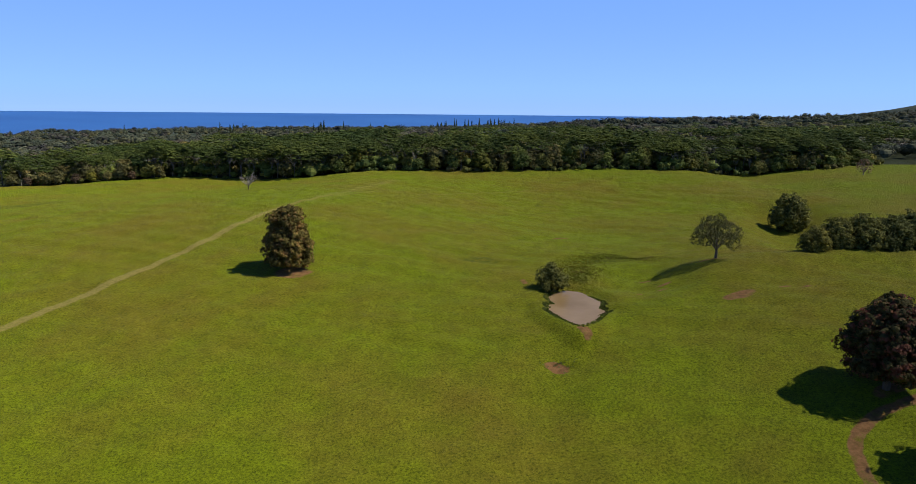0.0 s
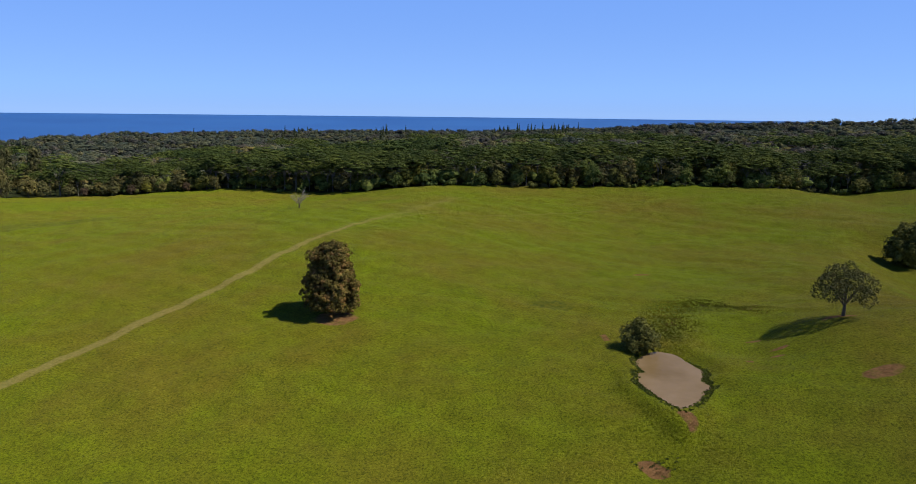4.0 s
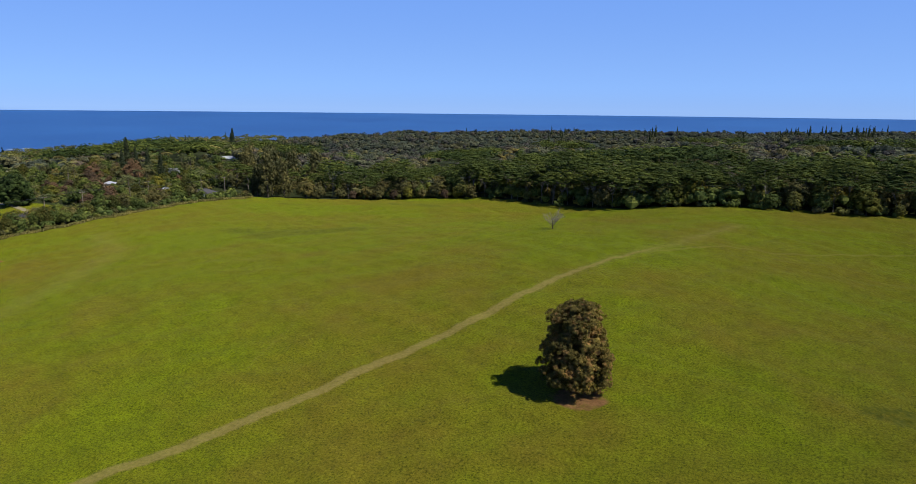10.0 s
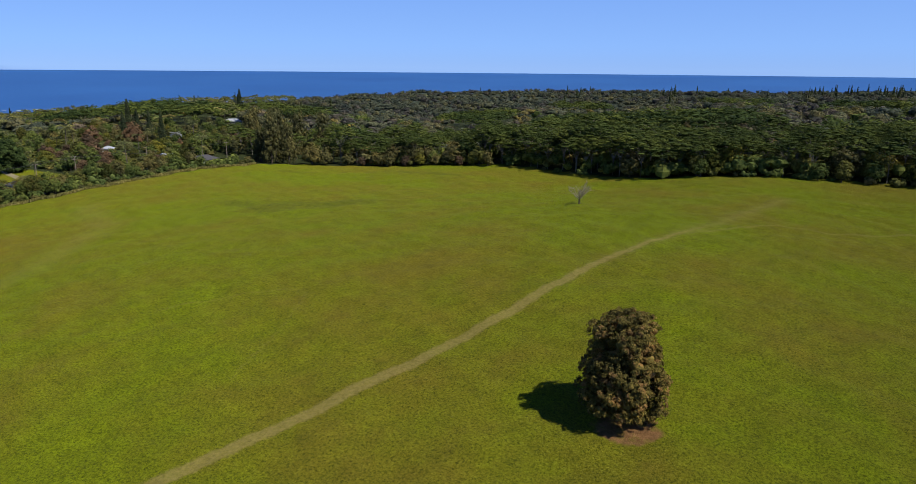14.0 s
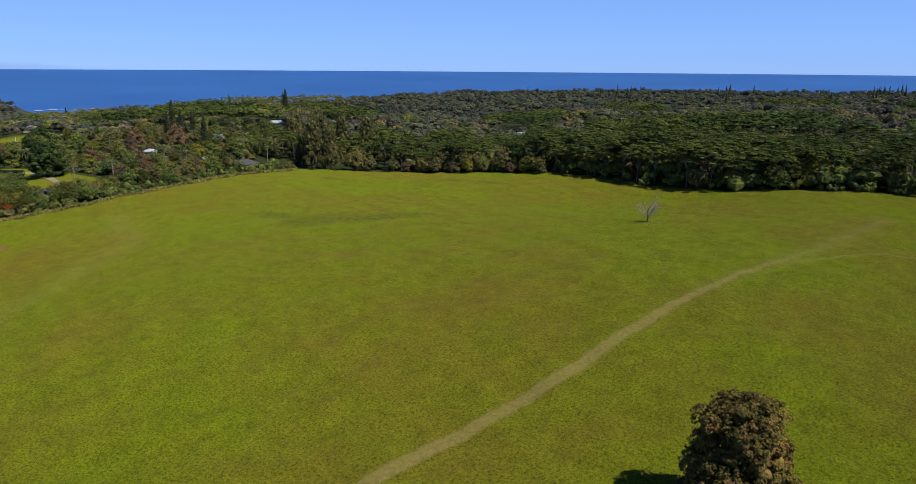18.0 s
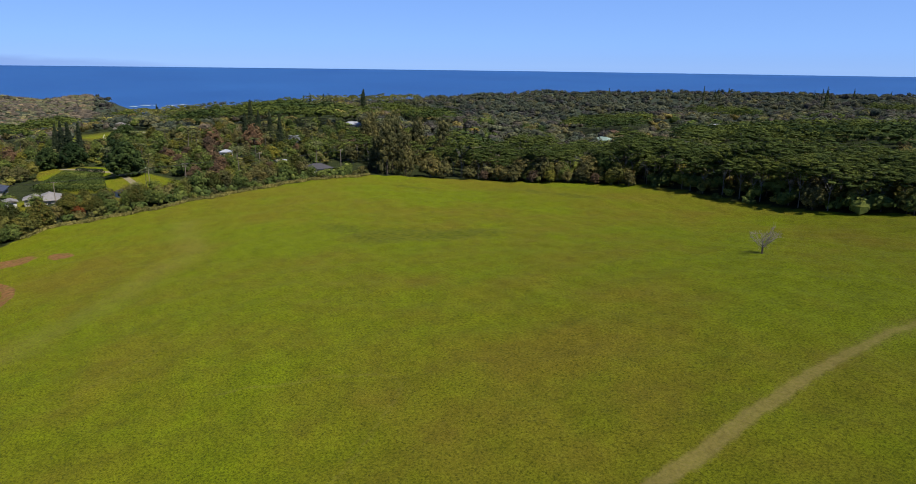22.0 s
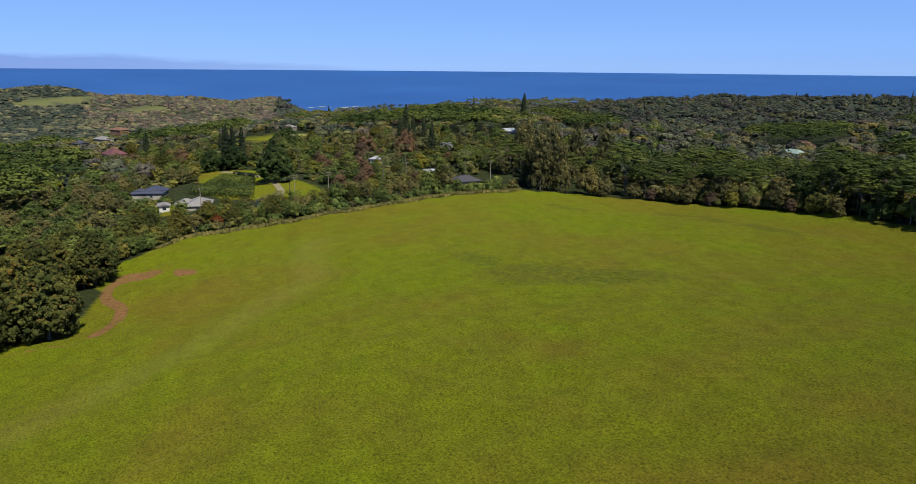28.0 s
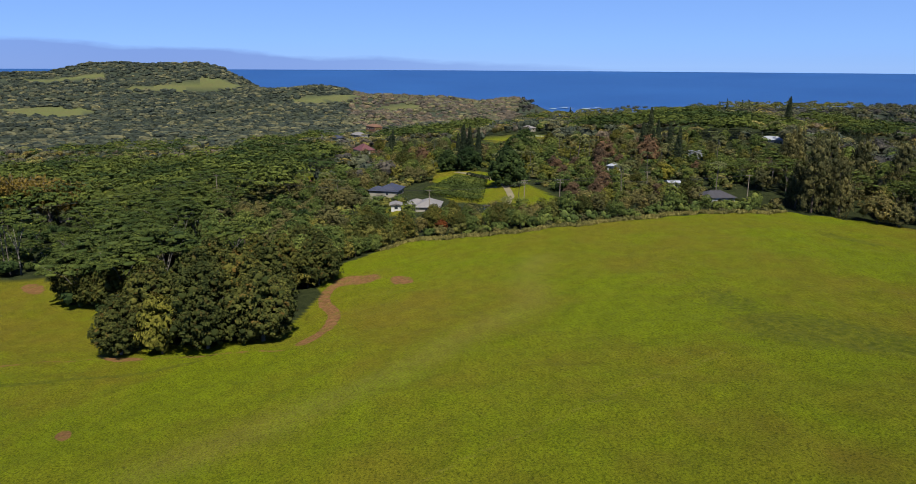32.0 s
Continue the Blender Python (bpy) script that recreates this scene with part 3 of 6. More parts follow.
LEAF = {
    "mango": foliage("mango_leaves", (0.047, 0.046, 0.013), (0.168, 0.136, 0.040), (0.224, 0.134, 0.057), 0.26),
    "red": foliage("red_flush_leaves", (0.034, 0.035, 0.013), (0.104, 0.084, 0.029), (0.215, 0.068, 0.046), 0.30),
    "albizia": foliage("albizia_leaves", (0.044, 0.066, 0.018), (0.098, 0.125, 0.029)),
    "mango_dark": foliage("dark_mango_leaves", (0.034, 0.046, 0.013), (0.113, 0.116, 0.029), (0.150, 0.094, 0.025), 0.08),
    # leaves of the far woods: distance haze is mixed into their colours
    "far_green": foliage("hazed_green_leaves", (0.058, 0.072, 0.054), (0.129, 0.141, 0.099)),
    "far_olive": foliage("hazed_olive_leaves", (0.083, 0.080, 0.044), (0.166, 0.156, 0.084)),
    "far_grey": foliage("hazed_grey_leaves", (0.060, 0.067, 0.049), (0.125, 0.132, 0.089)),
    "far_brown": foliage("hazed_brown_leaves", (0.061, 0.055, 0.051), (0.118, 0.107, 0.097)),
    "broad": foliage("broad_leaves", (0.046, 0.074, 0.019), (0.144, 0.175, 0.047)),
    "olive": foliage("olive_leaves", (0.064, 0.067, 0.023), (0.175, 0.157, 0.065), (0.140, 0.095, 0.037), 0.06),
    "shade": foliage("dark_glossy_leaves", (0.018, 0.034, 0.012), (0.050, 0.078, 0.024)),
    "yellow": foliage("yellow_leaves", (0.081, 0.088, 0.014), (0.180, 0.172, 0.034)),
    "grey": foliage("grey_green_leaves", (0.068, 0.074, 0.021), (0.188, 0.182, 0.048)),
    "casuarina": foliage("casuarina_needles", (0.055, 0.059, 0.023), (0.143, 0.133, 0.056)),
    "palm": foliage("palm_leaves", (0.064, 0.082, 0.031), (0.186, 0.191, 0.089)),
    "bamboo": foliage("bamboo_leaves", (0.100, 0.080, 0.018), (0.205, 0.155, 0.040)),
    "pine": foliage("pine_needles", (0.0234, 0.0338, 0.0182), (0.0546, 0.0702, 0.035)),
    "orange": foliage("orange_blossom", (0.070, 0.034, 0.012), (0.190, 0.058, 0.022)),
    "russet": foliage("russet_leaves", (0.072, 0.050, 0.032), (0.165, 0.105, 0.070)),
    # hillside scrub, its green turned blue-grey to stand for haze
    "scrub": foliage("hazed_scrub_leaves", (0.025, 0.034, 0.031), (0.056, 0.071, 0.061)),
}
BARK = simple("pale_bark", (0.17, 0.155, 0.13), 0.9, 0.3, 2.0)
BARK_DARK = simple("dark_bark", (0.085, 0.066, 0.050), 0.9, 0.3, 2.0)
BARK_PALM = simple("palm_bark", (0.115, 0.098, 0.080), 0.9, 0.25, 2.0)
BARK_GREY = simple("weathered_grey_wood", (0.24, 0.20, 0.17), 0.9, 0.25, 2.0)


def leaf_cards(points, normals, size, spread=0.5, long=1.6, droop=0.0):
    """Folded diamond leaves at points, facing roughly along normals."""
    n = len(points)
    nrm = normals + rng.normal(0, spread, (n, 3))
    nrm /= np.linalg.norm(nrm, axis=1)[:, None] + 1e-9
    side = rng.normal(0, 1, (n, 3))
    side -= (side * nrm).sum(1)[:, None] * nrm
    side /= np.linalg.norm(side, axis=1)[:, None] + 1e-9
    if droop:
        side = side * (1 - droop) + np.array([0, 0, -1.0]) * droop
        side /= np.linalg.norm(side, axis=1)[:, None] + 1e-9
    up = np.cross(nrm, side)
    s = size * rng.uniform(0.6, 1.3, (n, 1))
    a, c = side * s * long * 0.5, up * s * 0.5
    fold = nrm * s * 0.14
    co = np.stack([points - a, points + c + fold, points + a, points - c + fold], 1).reshape(-1, 3)
    return co, np.arange(4 * n).reshape(n, 4)


def blob_leaves(blobs, count, size, shell=0.25, low=-0.5, **kw):
    """Leaves over a set of ellipsoids (centre and radii), few below and inside."""
    blobs = np.asarray(blobs, float)
    area = (blobs[:, 3] * blobs[:, 4] + blobs[:, 3] * blobs[:, 5] + blobs[:, 4] * blobs[:, 5])
    pick = rng.choice(len(blobs), count, p=area / area.sum())
    d = rng.normal(0, 1, (count, 3))
    d /= np.linalg.norm(d, axis=1)[:, None]
    d[:, 2] = np.where(d[:, 2] < low, -d[:, 2], d[:, 2])
    r = 1 - shell * rng.random((count, 1)) ** 1.5 + rng.normal(0, 0.04, (count, 1))
    p = blobs[pick, :3] + d * blobs[pick, 3:] * r
    nrm = d / blobs[pick, 3:]
    nrm /= np.linalg.norm(nrm, axis=1)[:, None]
    nrm[:, 2] += 0.35
    # drop what lies deep inside another ellipsoid
    keep = np.ones(count, bool)
    for bl in blobs:
        keep &= (((p - bl[:3]) / bl[3:]) ** 2).sum(1) > 0.5
    return leaf_cards(p[keep], nrm[keep], size, **kw)


def clumpy(blobs, clumps, per, radius, size, flat=0.85, low=-0.35, up=0.5, form=0.9, **kw):
    """A crown of many small rounded sprays of leaves, set over a set of ellipsoids."""
    blobs = np.asarray(blobs, float)
    area = blobs[:, 3] * blobs[:, 4] + blobs[:, 3] * blobs[:, 5] + blobs[:, 4] * blobs[:, 5]
    n = clumps * 3
    pick = rng.choice(len(blobs), n, p=area / area.sum())
    d = rng.normal(0, 1, (n, 3))
    d /= np.linalg.norm(d, axis=1)[:, None]
    d[:, 2] = np.where(d[:, 2] < low, -d[:, 2], d[:, 2])
    p = blobs[pick, :3] + d * blobs[pick, 3:] * rng.uniform(0.78, 1.0, (n, 1))
    keep = np.ones(n, bool)
    for bl in blobs:
        keep &= (((p - bl[:3]) / bl[3:]) ** 2).sum(1) > 0.52
    p, d = p[keep][:clumps], d[keep][:clumps]
    m = len(p)
    e = rng.normal(0, 1, (m, per, 3)) * 0.8 + (d + np.array([0, 0, up]))[:, None, :]
    e /= np.linalg.norm(e, axis=2)[..., None]
    r = radius * rng.uniform(0.75, 1.35, (m, 1, 1)) * rng.uniform(0.7, 1.05, (m, per, 1))
    q = p[:, None, :] + e * r * np.array([1, 1, flat])
    # leaves turn outward with their spray and with the whole crown
    lo, hi = (blobs[:, :3] - blobs[:, 3:]).min(0), (blobs[:, :3] + blobs[:, 3:]).max(0)
    mid = (lo + hi) / 2 - np.array([0, 0, (hi - lo)[2] * 0.15])
    whole = (p - mid) / (hi - lo)
    whole /= np.linalg.norm(whole, axis=1)[:, None] + 1e-9
    e = e + form * whole[:, None, :]
    return leaf_cards(q.reshape(-1, 3), e.reshape(-1, 3), size, **{"spread": 0.3, **kw})


def cube_ball():
    """Unit ball of 24 four-sided faces."""
    pts, quads = {}, []

    def at(p):
        return pts.setdefault(tuple(np.round(p, 3)), len(pts))

    for axis_ in range(3):
        for sign in (-1, 1):
            for i in (-1, 0):
                for j in (-1, 0):
                    face = []
                    for du, dv in ((0, 0), (1, 0), (1, 1), (0, 1)):
                        p = np.zeros(3)
                        p[axis_], p[(axis_ + 1) % 3], p[(axis_ + 2) % 3] = sign, i + du, j + dv
                        face.append(at(p))
                    quads.append(face if sign > 0 else face[::-1])
    co = np.array(sorted(pts, key=pts.get), float)
    return co / np.linalg.norm(co, axis=1)[:, None], np.array(quads)


BALL = cube_ball()


def lumps(blobs, shrink=0.8, rough=0.13):
    """The dense, shaded inside of a crown: a knobbly mass for each ellipsoid."""
    sets = []
    for bl in np.asarray(blobs, float):
        a = rng.uniform(0, math.tau)
        c, s_ = math.cos(a), math.sin(a)
        p = BALL[0] @ np.array([[c, s_, 0], [-s_, c, 0], [0, 0, 1]])
        p = p * (1 + rng.normal(0, rough, (len(p), 1))) * bl[3:] * shrink + bl[:3]
        sets.append((p, BALL[1]))
    return join(*sets)


def limb(bm, pts, radii, sides=7):
    """A tapered, bent tube."""
    rings = []
    for i, (p, r) in enumerate(zip(pts, radii)):
        p = Vector(p)
        d = (Vector(pts[min(i + 1, len(pts) - 1)]) - Vector(pts[max(i - 1, 0)])).normalized()
        u = d.orthogonal().normalized()
        w = d.cross(u)
        rings.append([bm.verts.new(p + (u * math.cos(k * math.tau / sides) + w * math.sin(k * math.tau / sides)) * r) for k in range(sides)])
    for a, b in zip(rings, rings[1:]):
        for k in range(sides):
            bm.faces.new((a[k], a[(k + 1) % sides], b[(k + 1) % sides], b[k]))
    bm.faces.new(rings[-1])


def part(name, bm, mat, parent, label=""):
    """Links a bmesh (or a mesh) as one mesh object under a thing or a part."""
    if isinstance(bm, bpy.types.Mesh):
        me = bm
    else:
        me = bpy.data.meshes.new(name)
        bm.normal_update()
        bm.to_mesh(me)
        bm.free()
    me.materials.append(mat)
    ob = new(name, me)
    ob.parent = parent
    if label:
        ob["label"] = label
    return ob


def thing(name, label, category, group="", kind=""):
    return tagged(new(name), label, category, group, kind)


def plant(name, label, category, wood, bark, leaves, leaf_mat, group=""):
    """A plant from limbs (points, radii) and leaf cards."""
    ob = thing(name, label, category, group)
    if wood:
        bm = bmesh.new()
        for pts, radii in wood:
            limb(bm, pts, radii)
        part("trunk", bm, bark, ob)
    if leaves is not None:
        part("crown", quad_mesh("crown", *leaves, smooth=False), leaf_mat, ob)
    return ob


def join(*sets):
    co, qs, k = [], [], 0
    for c, q in sets:
        co.append(c)
        qs.append(q + k)
        k += len(c)
    return np.concatenate(co), np.concatenate(qs)


def crown(blobs, *a, shrink=0.72, every=1, **kw):
    return join(lumps(blobs[::every], shrink), clumpy(blobs, *a, **kw))


def forked(top, spread, base_r, forks=4, bend=0.35, start=0.35):
    """A trunk with limbs that reach into the crown."""
    wood = [([(0, 0, -0.6), (0.1, 0.05, top * 0.2), (0.05, -0.1, top * start * 1.2), (0.2, 0.1, top * 0.7)], [base_r * 1.25, base_r, base_r * 0.8, base_r * 0.4])]
    for k in range(forks):
        a = k * math.tau / forks + rng.uniform(-0.4, 0.4)
        z = top * (start + rng.uniform(0, 0.15))
        e = spread * rng.uniform(0.55, 0.9)
        wood.append(([(0, 0, z), (math.cos(a) * e * 0.45, math.sin(a) * e * 0.45, z + (top - z) * bend), (math.cos(a) * e, math.sin(a) * e, top * rng.uniform(0.75, 0.92))], [base_r * 0.5, base_r * 0.33, base_r * 0.1]))
    return wood


def round_blobs(h, w, n, base=0.25, top_shrink=0.55):
    """Clumps that make up a rounded, uneven crown."""
    out = []
    for k in range(n):
        f = (k + 0.5) / n
        z = h * (base + (0.88 - base) * f)
        prof = math.sin(math.pi * min(1, max(0.12, (f * 0.85 + 0.15)))) ** 0.6
        a = k * 2.399 + rng.uniform(-0.3, 0.3)
        r = w * 0.5 * prof * rng.uniform(0.35, 0.72)
        s = w * rng.uniform(0.17, 0.27) * (1 - top_shrink * 0.3 * f)
        out.append((math.cos(a) * r, math.sin(a) * r, z, s, s, s * rng.uniform(0.7, 0.9)))
    out.append((0, 0, h * 0.6, w * 0.3, w * 0.3, h * 0.27))
    return out


def albizia_blobs(h, w, n):
    """Flat plates at several levels, like a spread umbrella."""
    out = []
    for k in range(n):
        a, r = k * 2.399 + rng.uniform(-0.3, 0.3), w * 0.5 * math.sqrt((k + 0.5) / n) * rng.uniform(0.8, 1.05)
        z = h * (0.95 - 0.30 * (r / (w * 0.5)) ** 1.6 + rng.uniform(-0.07, 0.04))
        s = w * rng.uniform(0.085, 0.15)
        out.append((math.cos(a) * r, math.sin(a) * r, z, s, s, s * rng.uniform(0.18, 0.30)))
    return out


def make_albizia(h, w, leaves=1700):
    wood = [([(0, 0, -0.8), (0.2, 0, h * 0.25), (-0.1, 0.2, h * 0.42)], [0.30, 0.22, 0.17])]
    for k in range(7):
        a, e = k * math.tau / 7 + rng.uniform(-0.3, 0.3), w * rng.uniform(0.25, 0.42)
        z = h * rng.uniform(0.3, 0.42)
        wood.append(([(0, 0, z), (math.cos(a) * e * 0.35, math.sin(a) * e * 0.35, h * 0.6), (math.cos(a) * e, math.sin(a) * e, h * 0.84)], [0.12, 0.085, 0.04]))
    return plant("albizia_tree", "tall umbrella-crowned albizia with pale forked trunk at the wood's edge", "tree", wood, BARK,
                 crown(albizia_blobs(h, w, 52), 230, 12, 1.25, 0.40, shrink=0.68, every=2, flat=0.45, low=-0.2, up=1.0, spread=0.45), LEAF["albizia"], "trees of the wood")


def make_broad(h, w, key, label, leaves=1800, size=0.46, name="broadleaf_tree", group="trees of the wood", n=16, base=0.22):
    return plant(name, label, "tree", forked(h * 0.8, w * 0.42, max(0.18, w * 0.025)), BARK_DARK, crown(round_blobs(h, w, n, base), leaves // 12, 12, w * 0.09, size, every=2, shrink=0.62), LEAF[key], group)


def make_casuarina(h, w, leaves=3000):
    blobs = []
    for k in range(34):
        f = (k + 0.5) / 34
        a, r = k * 2.399, w * 0.42 * (1 - f * 0.72) * rng.uniform(0.5, 1.05)
        blobs.append((math.cos(a) * r, math.sin(a) * r, h * (0.12 + 0.84 * f), w * 0.11, w * 0.11, h * 0.09))
    return plant("ironwood_tree", "tall drooping grey-green ironwood at the pasture's corner", "tree", forked(h * 0.9, w * 0.25, 0.35), BARK_DARK,
                 crown(blobs, leaves // 14, 14, w * 0.07, 0.42, shrink=0.55, flat=1.5, low=-0.9, up=0.0, form=0.6, long=2.4, droop=0.55), LEAF["casuarina"], "trees of the wood")


def make_pine(h, w, leaves=1700):
    pts, nrm = [], []
    for k in range(leaves):
        f = rng.random() ** 0.8
        a = rng.uniform(0, math.tau)
        r = w * 0.5 * (1.02 - f) ** 0.7 * rng.uniform(0.35, 1.0) * (0.8 + 0.2 * math.cos(f * 70)) * (1.25 if f < 0.5 else 1.0)
        pts.append((math.cos(a) * r, math.sin(a) * r, h * (0.06 + 0.94 * f)))
        nrm.append((math.cos(a), math.sin(a), 0.6))
    return plant("columnar_pine", "dark slender columnar pine rising above the woods", "tree", [([(0, 0, -0.5), (0, 0, h * 0.5), (0, 0, h * 0.97)], [0.28, 0.18, 0.03])], BARK_DARK,
                 leaf_cards(np.array(pts), np.array(nrm), 0.75, spread=0.3, long=2.0, droop=0.2), LEAF["pine"], "pines")


def palm_leaves(h, fronds=17, length=3.6, at=(0, 0), small=1.0, steps=9):
    co, nr = [], []
    sets = []
    for k in range(fronds):
        a = k * 2.399 + rng.uniform(-0.2, 0.2)
        rise = rng.uniform(-0.25, 0.95)
        pts, ns = [], []
        for s in np.linspace(0.12, 1, steps):
            x = length * s * math.cos(rise * 0.6)
            z = length * (s * math.sin(rise) - 0.55 * s * s)
            for side in (-1, 1):
                off = side * 0.38 * small * (1 - 0.6 * s)
                pts.append((at[0] + math.cos(a) * x - math.sin(a) * off, at[1] + math.sin(a) * x + math.cos(a) * off, h + z - 0.12 * small))
                ns.append((-math.sin(a) * side * 0.5 , math.cos(a) * side * 0.5, 1.0))
        sets.append(leaf_cards(np.array(pts), np.array(ns), 0.5 * small * 9 / steps, spread=0.15, long=1.9))
    return join(*sets)


def make_palm(h):
    wood = [([(0, 0, -0.5), (0.25, 0.1, h * 0.4), (0.5, 0.1, h * 0.8), (0.6, 0.1, h)], [0.24, 0.17, 0.14, 0.13])]
    return plant("palm_tree", "coconut palm with a slender leaning trunk and arching fronds", "palm", wood, BARK_PALM, palm_leaves(h, at=(0.6, 0.1)), LEAF["palm"], "palms")


def make_shrub(h, w, key, label, leaves=230, name="shrub", size=0.42):
    blobs = [(rng.uniform(-0.3, 0.3) * w, rng.uniform(-0.3, 0.3) * w, h * rng.uniform(0.3, 0.6), w * rng.uniform(0.2, 0.32), w * rng.uniform(0.2, 0.32), h * rng.uniform(0.28, 0.4)) for _ in range(6)]
    wood = [([(0, 0, -0.3), (0.1, 0, h * 0.3), (0.2 * w, 0.1 * w, h * 0.6)], [0.09, 0.07, 0.03]), ([(0, 0, 0), (-0.2 * w, 0.1, h * 0.55)], [0.07, 0.02])]
    return plant(name, label, "shrub", wood, BARK_DARK, crown(blobs, leaves // 14, 14, w * 0.1, size, low=-0.6), LEAF[key], "hedge shrubs")


def sized(x, y, scale=1.0, tall=1.0, turn=0.0, sink=0.15):
    return pose(x, y, height(x, y) - sink, 0, 0, turn) @ Matrix.Diagonal((scale, scale, scale * tall, 1))


def scatter(poly, spacing, margin=0.0, tries=4000):
    """Points inside an outline, no two nearer than the spacing."""
    px = [p[0] for p in poly]
    py = [p[1] for p in poly]
    out = np.zeros((0, 2))
    cand = np.stack([rng.uniform(min(px), max(px), tries), rng.uniform(min(py), max(py), tries)], 1)
    cand = cand[inside(poly, cand[:, 0], cand[:, 1])]
    keep = []
    for c in cand:
        if not keep or np.min(np.hypot(*(np.array(keep) - c).T)) > spacing:
            keep.append(c)
    return keep


class Kit:
    """Some variants of one plant, copied to many places; the first goes to the first place."""

    def __init__(self, *made):
        self.made, self.used = list(made), [False] * len(made)

    def put(self, m, label=""):
        k = self.used.index(False) if False in self.used else int(rng.integers(len(self.made)))
        if not self.used[k]:
            self.used[k] = True
            self.made[k].matrix_basis = m
            ob = self.made[k]
        else:
            ob = copy_thing(self.made[k], m)
            ob.matrix_basis = m
        if label:
            ob["label"] = label
        return ob


# far woods, too many to count: low crowns of a few dozen leaf clumps each, one object for each wood
def template(blobs, *a, shrink=0.95, **kw):
    co, q = crown(blobs, *a, shrink=shrink, **kw) if a else lumps(blobs, shrink, 0.2)
    return co[q]


def few_blobs(n, wide=0.5):
    """A handful of lumps that make one low, uneven crown of unit height."""
    out = []
    for k in range(n):
        a, r = k * math.tau / n + rng.uniform(-0.5, 0.5), wide * rng.uniform(0.3, 0.62)
        s_ = rng.uniform(0.26, 0.40)
        out.append((math.cos(a) * r, math.sin(a) * r, rng.uniform(0.34, 0.66), s_, s_, s_ * rng.uniform(0.75, 1.0)))
    return out


TEMPLATES = {
    "broad": [template(few_blobs(3), 24, 4, 0.14, 0.095, shrink=0.85) for _ in range(7)],
    "albizia": [template(albizia_blobs(1.0, 1.5, 14), 52, 5, 0.11, 0.062, shrink=0.6, every=3, flat=0.45, low=-0.1, up=1.2, spread=0.25) for _ in range(5)],
    "scrub": [(lambda c: c[0][c[1]])(join(lumps([(0, 0, 0.25, 0.5, 0.5, 0.55)], 1.0, 0.16), blob_leaves([(0, 0, 0.3, 0.52, 0.52, 0.55)], 8, 0.26, low=-0.1, long=1.2, spread=0.2))) for _ in range(9)],
    "low_broad": [template(few_blobs(1, 0.2), 11, 3, 0.26, 0.17, shrink=1.05) for _ in range(9)],
    "palm": [palm_leaves(1.0, 8, 0.36, small=0.12, steps=5)[0].reshape(-1, 4, 3) for _ in range(4)],
    "pine": [template([(0, 0, 0.1 + 0.2 * k, 0.15 - 0.03 * k, 0.15 - 0.03 * k, 0.16) for k in range(5)], 12, 3, 0.05, 0.08) for _ in range(3)],
}


def wood_stuff(name, label, x, y, heights, shape, mats, sink=0.3, broad=1.0):
    """One object of many crowns; mats: the leaf materials, one of them for each tree."""
    n = len(x)
    z = ground_height(x, y) - sink
    which = rng.integers(0, len(TEMPLATES[shape]), n)
    slot = np.clip(((patchy(x, y, 38, 0.7) * 0.55 + 0.5 + rng.uniform(-0.3, 0.3, n)) * len(mats)).astype(int), 0, len(mats) - 1)
    turn = rng.uniform(0, math.tau, n)
    sets, slots, shades = [], [], []
    shade = np.clip(rng.normal(0, 0.22 if shape == "albizia" else 0.45, n), -1, 1)
    for v, temp in enumerate(TEMPLATES[shape]):
        i = np.where(which == v)[0]
        if not len(i):
            continue
        wide = heights[i] * rng.uniform(0.85, 1.25, len(i)) * broad
        c, s = np.cos(turn[i]), np.sin(turn[i])
        tx, ty, tz = temp[..., 0], temp[..., 1], temp[..., 2]
        px = (tx[None] * c[:, None, None] - ty[None] * s[:, None, None]) * wide[:, None, None] + x[i][:, None, None]
        py = (tx[None] * s[:, None, None] + ty[None] * c[:, None, None]) * wide[:, None, None] + y[i][:, None, None]
        pz = tz[None] * heights[i][:, None, None] + z[i][:, None, None]
        sets.append(np.stack([px, py, pz], -1).reshape(-1, 3))
        slots.append(np.repeat(slot[i], len(temp)))
        shades.append(np.repeat(shade[i], len(temp) * 4))
    co = np.concatenate(sets)
    ob = new(name, quad_mesh(name, co, np.arange(len(co)).reshape(-1, 4), smooth=False))
    for m in mats:
        ob.data.materials.append(m)
    ob.data.polygons.foreach_set("material_index", np.concatenate(slots).astype(np.int32))
    ob.data.attributes.new("shade", "FLOAT", "POINT").data.foreach_set("value", np.concatenate(shades).astype(np.float32))
    return tagged(ob, label, "woodland", kind="stuff")


def polar_scatter(lo, hi, near, far, step_near, step_far):
    """Jittered points between two bearings and two distances, spaced wider far off."""
    xs_, ys_ = [], []
    r = near
    while r < far:
        step = step_near + (step_far - step_near) * (r - near) / (far - near)
        n = max(1, int(r * radians(hi - lo) / step))
        a = np.radians(lo + (hi - lo) * (np.arange(n) + rng.uniform(0, 1, n)) / n)
        d = r + rng.uniform(-0.5, 0.5, n) * step
        xs_.append(MID_X - np.sin(a) * d)
        ys_.append(MID_Y + np.cos(a) * d)
        r += step * 0.9
    return np.concatenate(xs_), np.concatenate(ys_)


